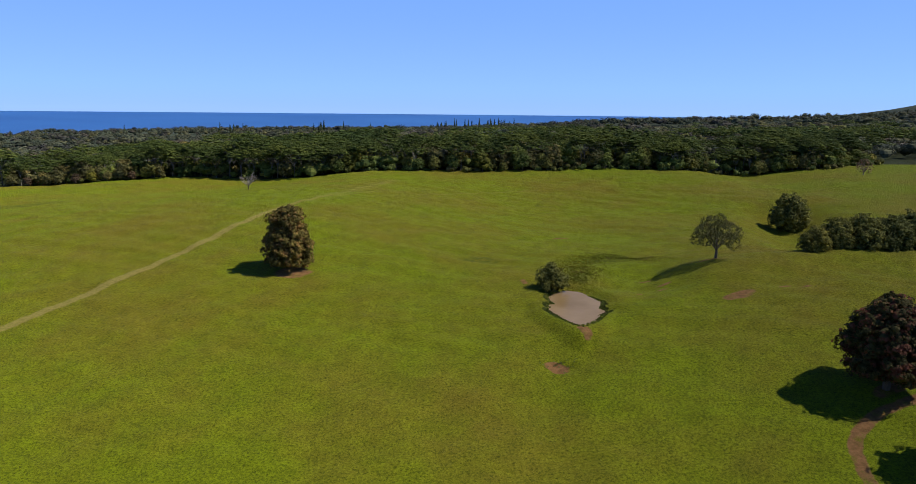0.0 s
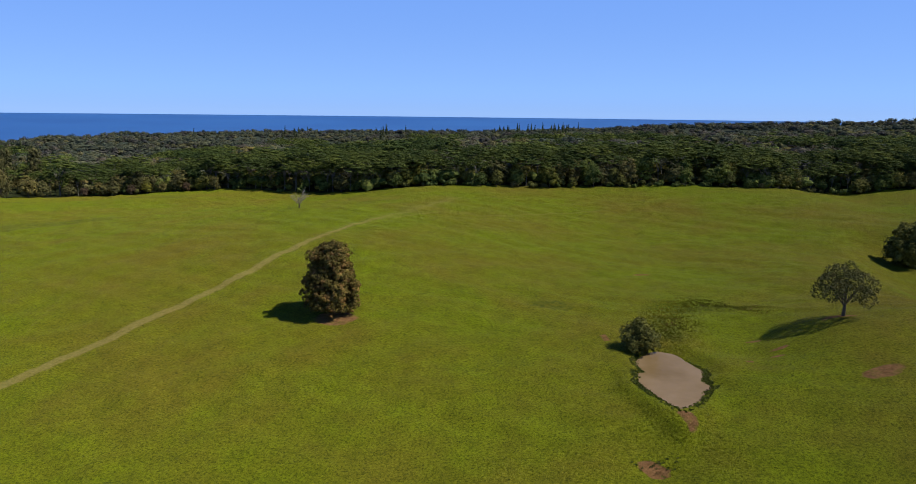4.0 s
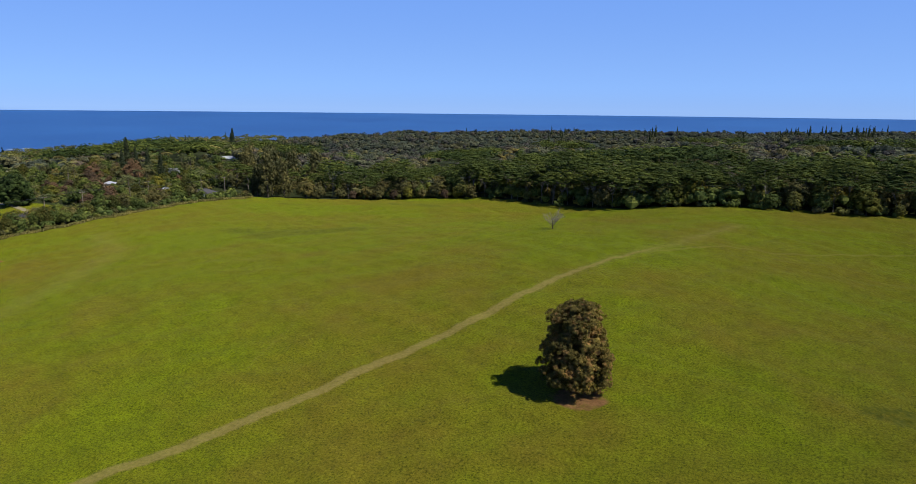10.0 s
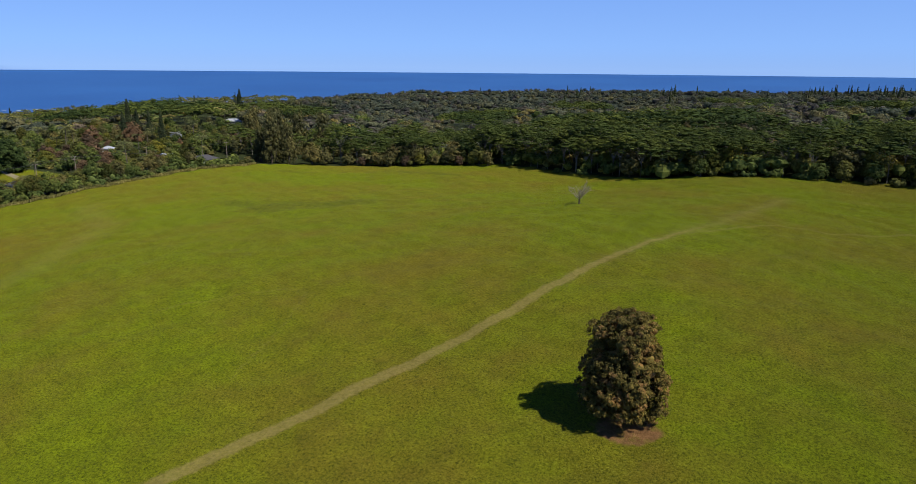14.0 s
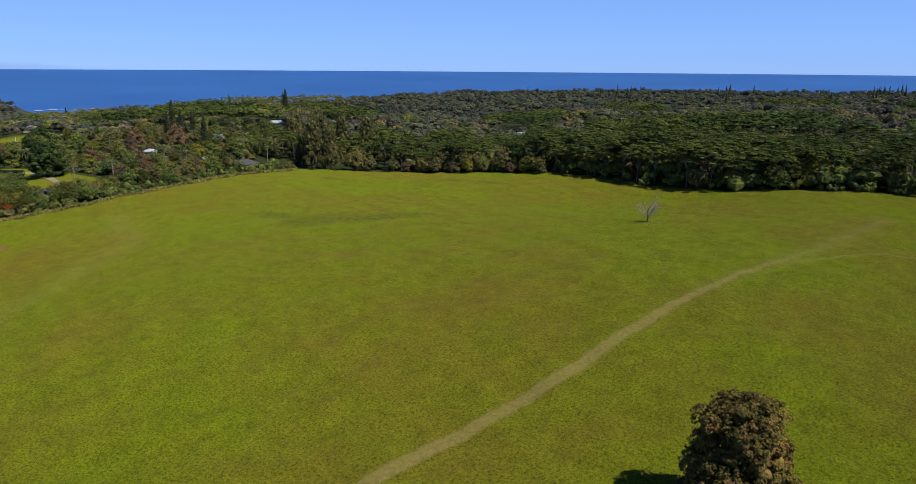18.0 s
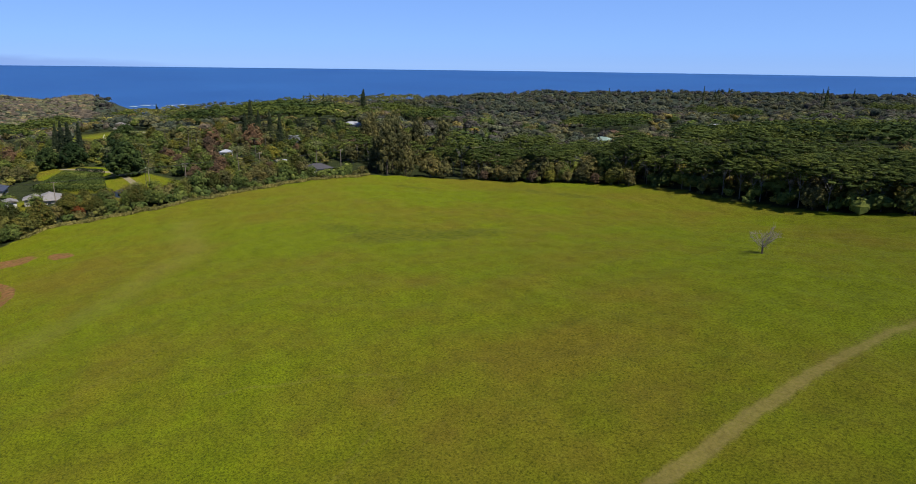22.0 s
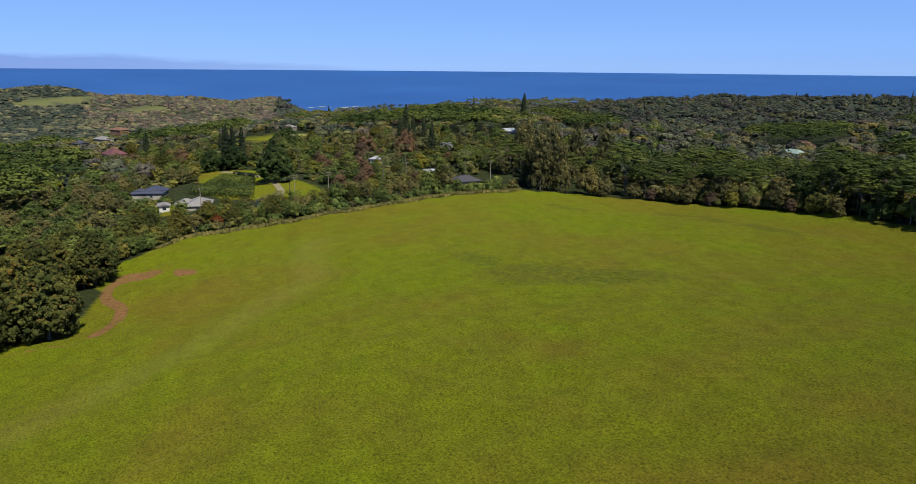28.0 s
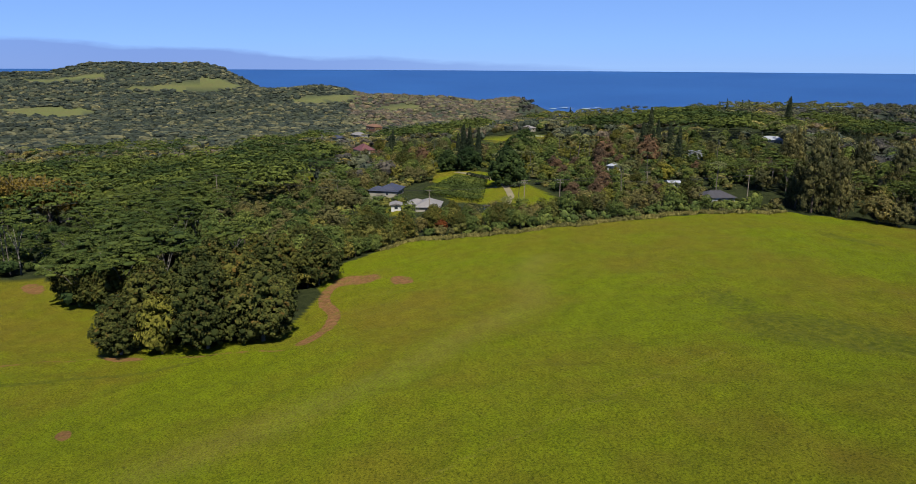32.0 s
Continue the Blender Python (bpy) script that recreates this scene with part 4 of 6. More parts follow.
def patchy(x, y, size, phase=0.0):
    """A slow pattern over the land between -1 and 1, for the mixing of kinds."""
    return np.sin(x / size + phase) * np.cos(y / (size * 1.3) - phase) * 0.6 + np.sin((x + y) / (size * 0.6) + 2 * phase) * 0.4

# ---------------------------------------------------------------- lone trees on the pasture
def lumpy(outline, n, lump, core=0.66, lean=(0, 0)):
    """Rounded boughs over an outline (heights and radii), round a dense heart. lean: how far the top leans."""
    zs, rs = np.array(outline, float).T
    share = np.cumsum(np.interp(np.linspace(zs[0], zs[-1], 60), zs, rs) + 0.4)
    out = []
    for k in range(n):
        z = float(np.interp((k + rng.uniform(0.1, 0.9)) / n, share / share[-1], np.linspace(zs[0], zs[-1], 60)))
        a, r = k * 2.399 + rng.uniform(-0.5, 0.5), float(np.interp(z, zs, rs))
        s_ = lump * rng.uniform(0.65, 1.3)
        r = max(0.0, r - s_ * 0.55) * (rng.uniform(0.78, 1.06) if rng.random() < 0.85 else rng.uniform(0.4, 0.7))
        f = (z - zs[0]) / (zs[-1] - zs[0])
        out.append((math.cos(a) * r + lean[0] * f, math.sin(a) * r + lean[1] * f, z, s_, s_, s_ * rng.uniform(0.75, 0.95)))
    for k in range(6):
        f = (k + 0.5) / 6
        z = zs[0] + (zs[-1] - zs[0]) * f
        r = float(np.interp(z, zs, rs)) * core
        out.append((lean[0] * f, lean[1] * f, z, r, r, (zs[-1] - zs[0]) * 0.12))
    return out


def lone_mango():
    blobs = lumpy([(0.9, 4.6), (2.2, 6.1), (4.0, 6.6), (6.0, 6.1), (8.0, 5.6), (9.6, 4.9), (11.0, 4.5), (12.6, 4.8), (14.2, 4.0), (15.4, 2.0)], 130, 1.25, 0.7, (-0.4, 0.2))
    return plant("mango_tree", "large dense mango tree with bronze young leaves, alone on the pasture", "tree", forked(12, 4.0, 0.5, 6, start=0.18), BARK_DARK, crown(blobs, 2500, 20, 0.50, 0.24, shrink=0.60, low=-0.6, form=0.5, spread=0.5), LEAF["mango"])


lone_mango().matrix_basis = sized(-39.6, 161.6, 0.9)

droop = [(math.cos(k * 2.4) * 4.3 * math.sqrt(k / 34), math.sin(k * 2.4) * 4.3 * math.sqrt(k / 34), 7.8 - 3.6 * (k / 34) ** 1.2 + rng.uniform(-0.9, 0.7), 1.5, 1.5, 1.6) for k in range(34)]
t2 = plant("willowy_tree", "airy olive-brown tree with drooping twigs on a bare knoll", "tree", forked(7.5, 4.2, 0.28, 8, start=0.24), BARK_DARK,
           blob_leaves(droop, 17000, 0.19, shell=0.95, low=-0.95, long=2.8, droop=0.4, spread=0.8), LEAF["olive"])
t2.matrix_basis = sized(58.5, 156.5, 1.05)

bush = plant("pond_bush", "rounded grey-green bush beside the muddy pond", "bush", forked(4.5, 2.6, 0.2, 5, start=0.15), BARK_DARK,
             crown(lumpy([(0.5, 2.2), (1.6, 3.3), (3.4, 3.4), (4.8, 2.6), (5.9, 1.0)], 42, 0.8, 0.55), 480, 16, 0.5, 0.2, shrink=0.55, low=-0.7, form=0.4, spread=0.55), LEAF["grey"])
bush.matrix_basis = sized(20.6, 150.6, 1.0)

right_tree = plant("mango_tree", "broad dark mango tree flushed red, standing over a worn dirt path", "tree", forked(11, 5.0, 0.55, 6, start=0.2), BARK_DARK,
                   crown(lumpy([(2.4, 4.6), (4.0, 6.6), (6.5, 7.2), (9.5, 6.7), (12.0, 5.2), (13.8, 3.2), (14.8, 1.4)], 120, 1.45, 0.7), 1700, 20, 0.60, 0.30, shrink=0.62, low=-0.6, form=0.5, spread=0.5), LEAF["red"])
right_tree.matrix_basis = sized(63.6, 98.6, 0.91)

gully_tree = plant("gully_tree", "rounded grey-green tree in a grassy gully", "tree", forked(9, 5, 0.35, 5, start=0.15), BARK_DARK,
                   crown(lumpy([(0.6, 4.2), (2.6, 6.2), (5.5, 6.9), (8.5, 6.6), (11.0, 5.0), (12.8, 2.4)], 80, 1.4, 0.62), 900, 16, 0.75, 0.34, shrink=0.6, low=-0.7, form=0.5, spread=0.5), LEAF["grey"])
gully_tree.matrix_basis = sized(120, 252, 1.0)

shade_tree = plant("mango_tree", "broad dark mango tree by the worn dirt path", "tree", forked(11, 5.0, 0.5, 6, start=0.2), BARK_DARK,
                   crown(lumpy([(2.4, 4.6), (4.5, 6.6), (7.5, 6.9), (10.5, 5.6), (13.0, 2.6)], 80, 1.5, 0.7), 500, 20, 0.6, 0.3, low=-0.5, form=0.5), LEAF["mango_dark"])
shade_tree.matrix_basis = sized(67.5, 80.5, 1.0)

thicket = Kit(*[plant("thicket_tree", "grey-green thicket tree in the hollow behind the knoll", "tree", forked(7, 4.4, 0.26, 5, start=0.15), BARK_DARK,
                      crown(lumpy([(0.3, 4.6), (2.2, 5.6), (4.6, 5.2), (6.8, 3.8), (8.6, 1.6)], 60, 1.15, 0.62), 760, 14, 0.75, 0.32, shrink=0.58, low=-0.7, form=0.4, spread=0.55), LEAF["grey"], "thicket trees") for _ in range(3)])
for x, y, s in ((82, 164, 0.6), (88, 166, 0.75), (94, 166, 0.85), (101, 167, 0.9), (108, 169, 1.05), (115, 171, 1.0), (104, 174, 1.0), (122, 175, 1.1), (96, 172, 0.8)):
    thicket.put(sized(x, y - 5, s, turn=rng.uniform(0, 360)))


dead = thing("bare_tree", "leafless grey tree with fine upswept twigs on the pasture", "tree")
bm = bmesh.new()
limb(bm, [(0, 0, -0.3), (0.05, 0, 1.2), (0.0, 0.1, 2.4)], [0.28, 0.22, 0.18])
part("trunk", bm, BARK_DARK, dead)
for k in range(9):
    bm = bmesh.new()
    a, lean = k * 2.399, rng.uniform(0.3, 0.95)
    p, way = Vector((0, 0, rng.uniform(1.3, 2.4))), Vector((math.cos(a) * math.sin(lean), math.sin(a) * math.sin(lean), math.cos(lean)))
    pts = [p.copy()]
    for j in range(6):
        way = (way + Vector(rng.normal(0, 0.28, 3)) + Vector((0, 0, 0.12))).normalized()
        p = p + way * rng.uniform(0.55, 0.9)
        pts.append(p.copy())
        for _ in range(6):
            out = (way + Vector(rng.normal(0, 0.8, 3))).normalized() * rng.uniform(0.5, 1.5)
            limb(bm, [p, p + out * 0.5 + Vector(rng.normal(0, 0.08, 3)), p + out + Vector((0, 0, 0.15))], [0.032, 0.022, 0.008], 3)
    limb(bm, pts, [0.12, 0.1, 0.08, 0.06, 0.045, 0.03, 0.012], 5)
    part("branch", bm, BARK_GREY, dead)
dead.matrix_basis = sized(-83.0, 277.0, 1.0)

pink = plant("bare_tree", "grey-pink nearly bare tree before the dark wood", "tree", forked(6, 3.4, 0.2, 7, start=0.2), BARK_GREY, blob_leaves(round_blobs(8, 8.5, 14, 0.2), 1500, 0.35, shell=0.7), foliage("dry_pink_twigs", (0.10, 0.07, 0.06), (0.22, 0.15, 0.13)))
pink.matrix_basis = sized(198, 345, 1.0)

# ---------------------------------------------------------------- the muddy pond
mud, t, b = material("muddy_water", 0.35, 0.06)
t.links.new(ramp(t, noise_at(t, 0.12, 4), (0.35, (0.100, 0.066, 0.027)), (0.65, (0.150, 0.105, 0.060))), b.inputs["Base Color"])
bump(t, b, noise_at(t, 1.5, 3), 0.08, 0.05)
bm = bmesh.new()
mid = bm.verts.new((POND[0], POND[1], POND_LEVEL))
ring = []
for k in range(72):
    a = k * math.tau / 72
    shore = 1.07 / float(pond_reach(np.array([POND[0] + math.cos(a)]), np.array([POND[1] + math.sin(a)]))[0])
    ring.append(bm.verts.new((POND[0] + math.cos(a) * shore, POND[1] + math.sin(a) * shore, POND_LEVEL)))
for k in range(72):
    bm.faces.new((mid, ring[k], ring[(k + 1) % 72]))
me = bpy.data.meshes.new("pond_water")
bm.to_mesh(me)
bm.free()
me.materials.append(mud)
tagged(new("pond_water", me), "still muddy brown water of a small cattle pond", "pond", kind="structure")


def tuft_field(name, label, spots, tall, key, per=7, lean=0.35):
    """Clumps of upright blades at plan points."""
    sets = []
    for x, y in spots:
        z = height(x, y)
        n = per
        p = np.array([x, y, z]) + np.stack([rng.normal(0, tall * 0.35, n), rng.normal(0, tall * 0.35, n), rng.uniform(0.15, 0.6, n) * tall], 1)
        nr = rng.normal(0, 1, (n, 3)) * np.array([1, 1, lean])
        sets.append(leaf_cards(p, nr, tall * 0.55, spread=0.3, long=1.5, droop=0.45))
    co, q = join(*sets)
    ob = new(name, quad_mesh(name, co, q, smooth=False))
    ob.data.materials.append(LEAF[key])
    return tagged(ob, label, "weeds", kind="stuff")


LEAF["rush"] = foliage("rush_blades", (0.075, 0.095, 0.018), (0.165, 0.185, 0.045), (0.13, 0.11, 0.05), 0.15)
spots = []
for k in range(760):
    a = rng.uniform(0, math.tau)
    shore = 1.0 / float(pond_reach(np.array([POND[0] + math.cos(a)]), np.array([POND[1] + math.sin(a)]))[0]) * rng.uniform(0.98, 1.22)
    spots.append((POND[0] + math.cos(a) * shore, POND[1] + math.sin(a) * shore))
spots += [(17.5 + rng.normal(0, 1.6), 114.6 + rng.normal(0, 0.8)) for _ in range(26)]
tuft_field("pond_rushes", "clumps of grey-green rushes round the pond's shore", spots, 0.28, "rush", 9)
LEAF["weed"] = foliage("weed_leaves", (0.085, 0.098, 0.010), (0.165, 0.170, 0.026), (0.13, 0.10, 0.04), 0.1)
spots = []
for ax, ay, bx, by, wide, n in ((27, 154, 30, 176, 2.6, 700), (30, 177, 38, 181, 2.2, 400), (38, 181, 50, 173, 1.8, 420), (24, 160, 30, 168, 2.6, 300)):
    for _ in range(n):
        u = rng.random()
        spots.append((ax + (bx - ax) * u + rng.normal(0, wide), ay + (by - ay) * u + rng.normal(0, wide)))
tuft_field("gully_weeds", "dull brown-green weeds along the wet gully above the pond", spots, 0.26, "weed", 6)

# ---------------------------------------------------------------- the wood along the far side
ALBIZIA = Kit(*[make_albizia(h, w) for h, w in ((24, 24), (22, 20), (26, 22), (21, 25))])
BROAD = Kit(*[make_broad(h, w, "broad", "dark green broadleaf tree in the wood") for h, w in ((13, 12), (11, 11), (15, 12), (9, 10))])
OLIVE = Kit(*[make_broad(h, w, "olive", "olive-green broadleaf tree with dry tips", name="leafy_tree") for h, w in ((12, 11), (10, 12), (14, 11))])
MANGO = Kit(*[plant("mango_tree", "dense mango tree with bronze young leaves", "tree", forked(h * 0.8, w * 0.42, 0.34, 6, start=0.2), BARK,
                    crown(lumpy([(h * 0.13, w * 0.30), (h * 0.27, w * 0.46), (h * 0.5, w * 0.50), (h * 0.72, w * 0.41), (h * 0.88, w * 0.25), (h, w * 0.08)], 95, 1.3, 0.68), 760, 14, 0.72, 0.38, shrink=0.62, low=-0.6, form=0.5, spread=0.5),
                    LEAF["mango_dark"], "mangoes below the pasture") for h, w in ((15, 13), (14, 12), (16, 14))])
YELLOW = Kit(make_broad(9, 10, "yellow", "yellow-green leafy tree among the woods", name="yellow_leaved_tree"))
ORANGE = Kit(make_broad(8, 9, "orange", "orange-blossomed tree in the wood's edge", name="flowering_tree"))
RUSSET = Kit(*[make_broad(h, w, "russet", "reddish-brown dry-leaved tree in a garden", name="russet_tree", group="garden trees") for h, w in ((11, 11), (9, 11))])
GREY = Kit(*[make_broad(h, w, "grey", "grey-green tree in the wood", name="grey_leaved_tree") for h, w in ((11, 10), (13, 11))])
IRONWOOD = Kit(*[make_casuarina(h, w) for h, w in ((24, 15), (21, 13), (26, 16))])
PINE = Kit(*[make_pine(h, w) for h, w in ((28, 9.5), (25, 8.5), (22, 7))])
PALM = Kit(*[make_palm(h) for h in (9, 12, 7)])
SHRUB = Kit(*[make_shrub(h, w, k, "bushy green shrub in the hedge") for h, w, k in ((3, 4, "broad"), (2.4, 3.6, "olive"), (3.6, 4.5, "broad"), (2.8, 4, "grey"))])


def spin():
    return rng.uniform(0, 360)


def bamboo_clump(h, w):
    sets, wood = [], []
    for k in range(46):
        a, e = k * 2.399, w * 0.5 * math.sqrt(rng.random())
        bx, by = math.cos(a) * e * 0.35, math.sin(a) * e * 0.35
        tip = h * rng.uniform(0.75, 1.0)
        pts = [(bx, by, -0.3), (bx + math.cos(a) * e * 0.3, by + math.sin(a) * e * 0.3, tip * 0.6), (bx + math.cos(a) * e * 0.8, by + math.sin(a) * e * 0.8, tip * 0.95)]
        wood.append((pts, [0.07, 0.06, 0.02]))
        f = rng.uniform(0.3, 1.05, 60)
        p = np.stack([bx + math.cos(a) * e * 0.8 * f**1.6, by + math.sin(a) * e * 0.8 * f**1.6, tip * (f - 0.12 * f**3)], 1) + rng.normal(0, 0.45, (60, 3))
        sets.append(leaf_cards(p, rng.normal(0, 1, (60, 3)) + np.array([0, 0, 0.8]), 0.55, long=2.2, droop=0.35))
    return plant("bamboo_clump", "tall golden bamboo clump with feathery leaves", "bamboo", wood, BARK_GREY, join(*sets), LEAF["bamboo"], "bamboo")


FRONT = [(-228, 372), (-190, 381), (-146, 376), (-90, 354), (-62, 352), (0, 354), (60, 360), (112, 358), (142, 380), (190, 370), (245, 405)]
for row, (back, gap, low) in enumerate(((2, 4.5, 0.8), (7, 6.5, 0.70), (15, 7.5, 0.78), (26, 9, 0.80), (38, 10.5, 0.82), (50, 12, 0.84))):
    carry = 0.0
    for (ax, ay), (bx, by) in zip(FRONT, FRONT[1:]):
        length = math.hypot(bx - ax, by - ay)
        nx_, ny_ = -(by - ay) / length, (bx - ax) / length
        d = carry
        while d < length:
            u = d / length
            x = ax + (bx - ax) * u + nx_ * back + rng.uniform(-2.5, 2.5)
            y = ay + (by - ay) * u + ny_ * back + rng.uniform(-1.5, 2.5)
            kind = rng.random()
            if row == 0:
                if -158 < x < -66 and kind > 0.25:
                    pass
                elif kind < 0.5:
                    SHRUB.put(sized(x, y, rng.uniform(0.7, 1.3), turn=spin()), "dark undergrowth shrub at the wood's foot")
                elif x > -15 and x < 75 and kind < 0.66:
                    YELLOW.put(sized(x, y, rng.uniform(0.7, 1.0), turn=spin()))
                else:
                    (OLIVE if kind < 0.58 else BROAD if kind < 0.78 else GREY).put(sized(x, y, rng.uniform(0.45, 0.7), turn=spin()))
            elif row == 1 and kind < (0.12 if -158 < x < -66 else 0.7 if -206 < x < -160 or -60 < x < -25 else 0.35):
                (OLIVE if kind < 0.12 else BROAD if kind < 0.27 else GREY).put(sized(x, y, rng.uniform(0.65, 0.95), turn=spin()))
            elif row < 2 and -15 < x < 75 and kind < 0.75:
                OLIVE.put(sized(x, y, rng.uniform(0.7, 1.0), turn=spin()))
            else:
                ALBIZIA.put(sized(x, y, low * rng.uniform(0.72, 1.02), rng.uniform(0.92, 1.12), turn=spin()))
            d += gap * rng.uniform(0.8, 1.2)
        carry = d - length
ux, uy = [], []
for (ax, ay), (bx, by) in zip(FRONT, FRONT[1:]):
    n = int(math.hypot(bx - ax, by - ay) * 1.1)
    u, back = rng.random(n), rng.uniform(4, 48, n)
    length = math.hypot(bx - ax, by - ay)
    ux.append(ax + (bx - ax) * u - (by - ay) / length * back)
    uy.append(ay + (by - ay) * u + (bx - ax) / length * back)
ux, uy = np.concatenate(ux), np.concatenate(uy)
wood_stuff("undergrowth", "dark tangled undergrowth beneath the albizias", ux, uy, rng.uniform(4, 9, len(ux)), "broad", [LEAF[k] for k in ("broad", "broad", "grey", "olive")])
for x, y, s in ((-49.5, 361, 1.15), (-56, 358, 0.9), (12, 358, 1.0)):
    YELLOW.put(sized(x, y, s))
for x, y, s in ((-224, 378, 0.7),):
    ORANGE.put(sized(x, y, s))
for x, y, s in ((-214, 381, 0.8), (-205, 384, 0.9), (-196, 385, 0.8), (-180, 383, 0.9)):
    OLIVE.put(sized(x, y, s))
for k, (x, y, s) in enumerate(((-222, 375, 0.55), (-214, 376.5, 0.6), (-206, 378, 0.5), (-198, 379.5, 0.62), (-190, 381, 0.55), (-183, 380.5, 0.6), (-176, 379.5, 0.5), (-168, 378.5, 0.6), (-160, 377, 0.55), (-236, 371, 0.6), (-229, 373, 0.5))):
    (OLIVE, OLIVE, RUSSET, YELLOW)[k % 4].put(sized(x, y, s, turn=spin()), "sunlit olive and russet shrub-like tree at the wood's foot")
ALBIZIA.put(sized(-246, 378, 0.85))

# ---------------------------------------------------------------- the corner with ironwoods, and the hedge down the western side
for x, y, s in ((-270, 352, 1.0), (-262, 356, 0.95), (-274, 360, 1.05), (-281, 356, 0.8), (-285, 376, 1.0), (-296, 384, 0.9), (-306, 396, 1.0), (-290, 398, 1.0), (-318, 388, 0.9), (-330, 404, 1.0), (-276, 402, 0.95)):
    IRONWOOD.put(sized(x, y, s, turn=spin()))
for x, y, s in ((-252, 362, 1.0), (-247, 366, 0.8)):
    OLIVE.put(sized(x, y, s, turn=spin()), "leafy breadfruit-like tree beside the ironwoods")
for x, y in scatter([(-335, 370), (-290, 366), (-232, 378), (-226, 440), (-330, 450)], 8.5, tries=900):
    k = rng.random()
    (ALBIZIA if k < 0.3 else BROAD if k < 0.6 else OLIVE if k < 0.85 else GREY).put(sized(x, y, rng.uniform(0.5, 0.7) if k < 0.3 else rng.uniform(0.6, 0.95), turn=spin()))
HEDGE = [(-270, 340), (-276, 300), (-279, 266), (-286, 240), (-302, 214), (-298, 202), (-291, 182), (-274, 181)]
for row, (back, gap) in enumerate(((2.2, 3.2), (5.5, 4.2), (11, 5.5), (18, 7.0), (26, 8.0))):
    carry = 0.0
    for k, ((ax, ay), (bx, by)) in enumerate(zip(HEDGE, HEDGE[1:])):
        length = math.hypot(bx - ax, by - ay)
        nx_, ny_ = (by - ay) / length, -(bx - ax) / length
        d = carry
        while d < length:
            u = d / length
            x = ax + (bx - ax) * u + nx_ * (back + rng.uniform(-1, 1))
            y = ay + (by - ay) * u + ny_ * (back + rng.uniform(-1, 1))
            kind = rng.random()
            lawn = any(bool(inside(l, x, y)) for l in LAWNS)
            steep = y < 216
            if row == 0 and not steep:
                if kind < 0.75:
                    SHRUB.put(sized(x, y, rng.uniform(0.5, 0.95), turn=spin()))
            elif lawn or (row > 1 and y > 318):
                if kind < 0.3:
                    SHRUB.put(sized(x, y, rng.uniform(0.6, 1.0), turn=spin()))
            elif row < 2 and not steep:
                (SHRUB if kind < 0.7 else BROAD).put(sized(x, y, rng.uniform(0.9, 1.5) if kind < 0.7 else rng.uniform(0.4, 0.6), turn=spin()))
            elif kind < 0.06 and not steep:
                ORANGE.put(sized(x, y, rng.uniform(0.35, 0.5), turn=spin()))
            else:
                tall = rng.uniform(0.75, 1.05) if y < 188 else rng.uniform(0.42, 0.66)
                (BROAD if kind < 0.4 else OLIVE if kind < 0.65 else GREY if kind < 0.85 else MANGO).put(sized(x, y, tall, turn=spin()))
            d += gap * rng.uniform(0.75, 1.25)
        carry = d - length
for x, y, s in ((-306, 236, 0.85), (-313, 226, 0.95), (-318, 215, 0.95), (-300, 248, 0.75), (-322, 236, 0.8), (-308, 205, 0.95), (-330, 222, 0.9), (-314, 200, 1.0), (-296, 262, 0.6), (-326, 205, 1.0), (-340, 214, 0.9), 
                (-352, 212, 0.9), (-366, 214, 0.7), (-410, 222, 0.8), (-432, 232, 0.7)):
    (BROAD if rng.random() < 0.6 else MANGO).put(sized(x, y, s * 0.66, turn=spin()), "dense dark green tree behind the hedge")
spots = []
for (ax, ay), (bx, by) in zip(HEDGE[:5], HEDGE[1:6]):
    n = int(math.hypot(bx - ax, by - ay) * 13)
    for _ in range(n):
        u = rng.random()
        spots.append((ax + (bx - ax) * u + rng.normal(-0.6, 0.9), ay + (by - ay) * u + rng.normal(0, 0.6)))
LEAF["straw"] = foliage("straw_grass", (0.105, 0.108, 0.034), (0.215, 0.200, 0.080))
tuft_field("verge_grass", "tall pale unmown grass along the hedge", spots, 1.1, "straw", 6)

# ---------------------------------------------------------------- mangoes below the pasture and the albizia valley
for x, y, s in ((-245, 131, 0.85), (-252, 138, 1.1), (-238.5, 149, 1.18), (-235, 160.5, 1.15), (-246, 157, 1.25), (-256, 148, 1.2), (-261, 164, 1.15), (-276, 170, 1.05), (-270, 152, 1.2), (-288, 176, 1.0), (-268, 138, 1.1)):
    MANGO.put(sized(x, y, s, turn=spin()))
for x, y, s in ((-310, 112, 0.9), (-302, 116, 0.85), (-296, 121, 0.8), (-290, 127, 0.85), (-318, 116, 0.95), (-306, 124, 0.95), (-298, 131, 0.95), (-284, 136, 0.9)):
    MANGO.put(sized(x, y, s, turn=spin()), "dark dense mango tree at the lower meadow's edge")
for x, y, s in ((-286, 327, 1.2), (-287, 333, 0.9), (-286, 339, 1.3), (-289, 345, 1.4), (-283, 322, 1.3), (-291, 322, 1.5), (-299, 322, 1.4), (-306, 318, 1.5), (-284, 350, 1.4)):
    SHRUB.put(sized(x, y, s, turn=spin()), "bushy green shrub before the low house")
YELLOW.put(sized(-241.5, 139.5, 0.95, 1.5), "slender yellow-green tree with a pale trunk among the mangoes")
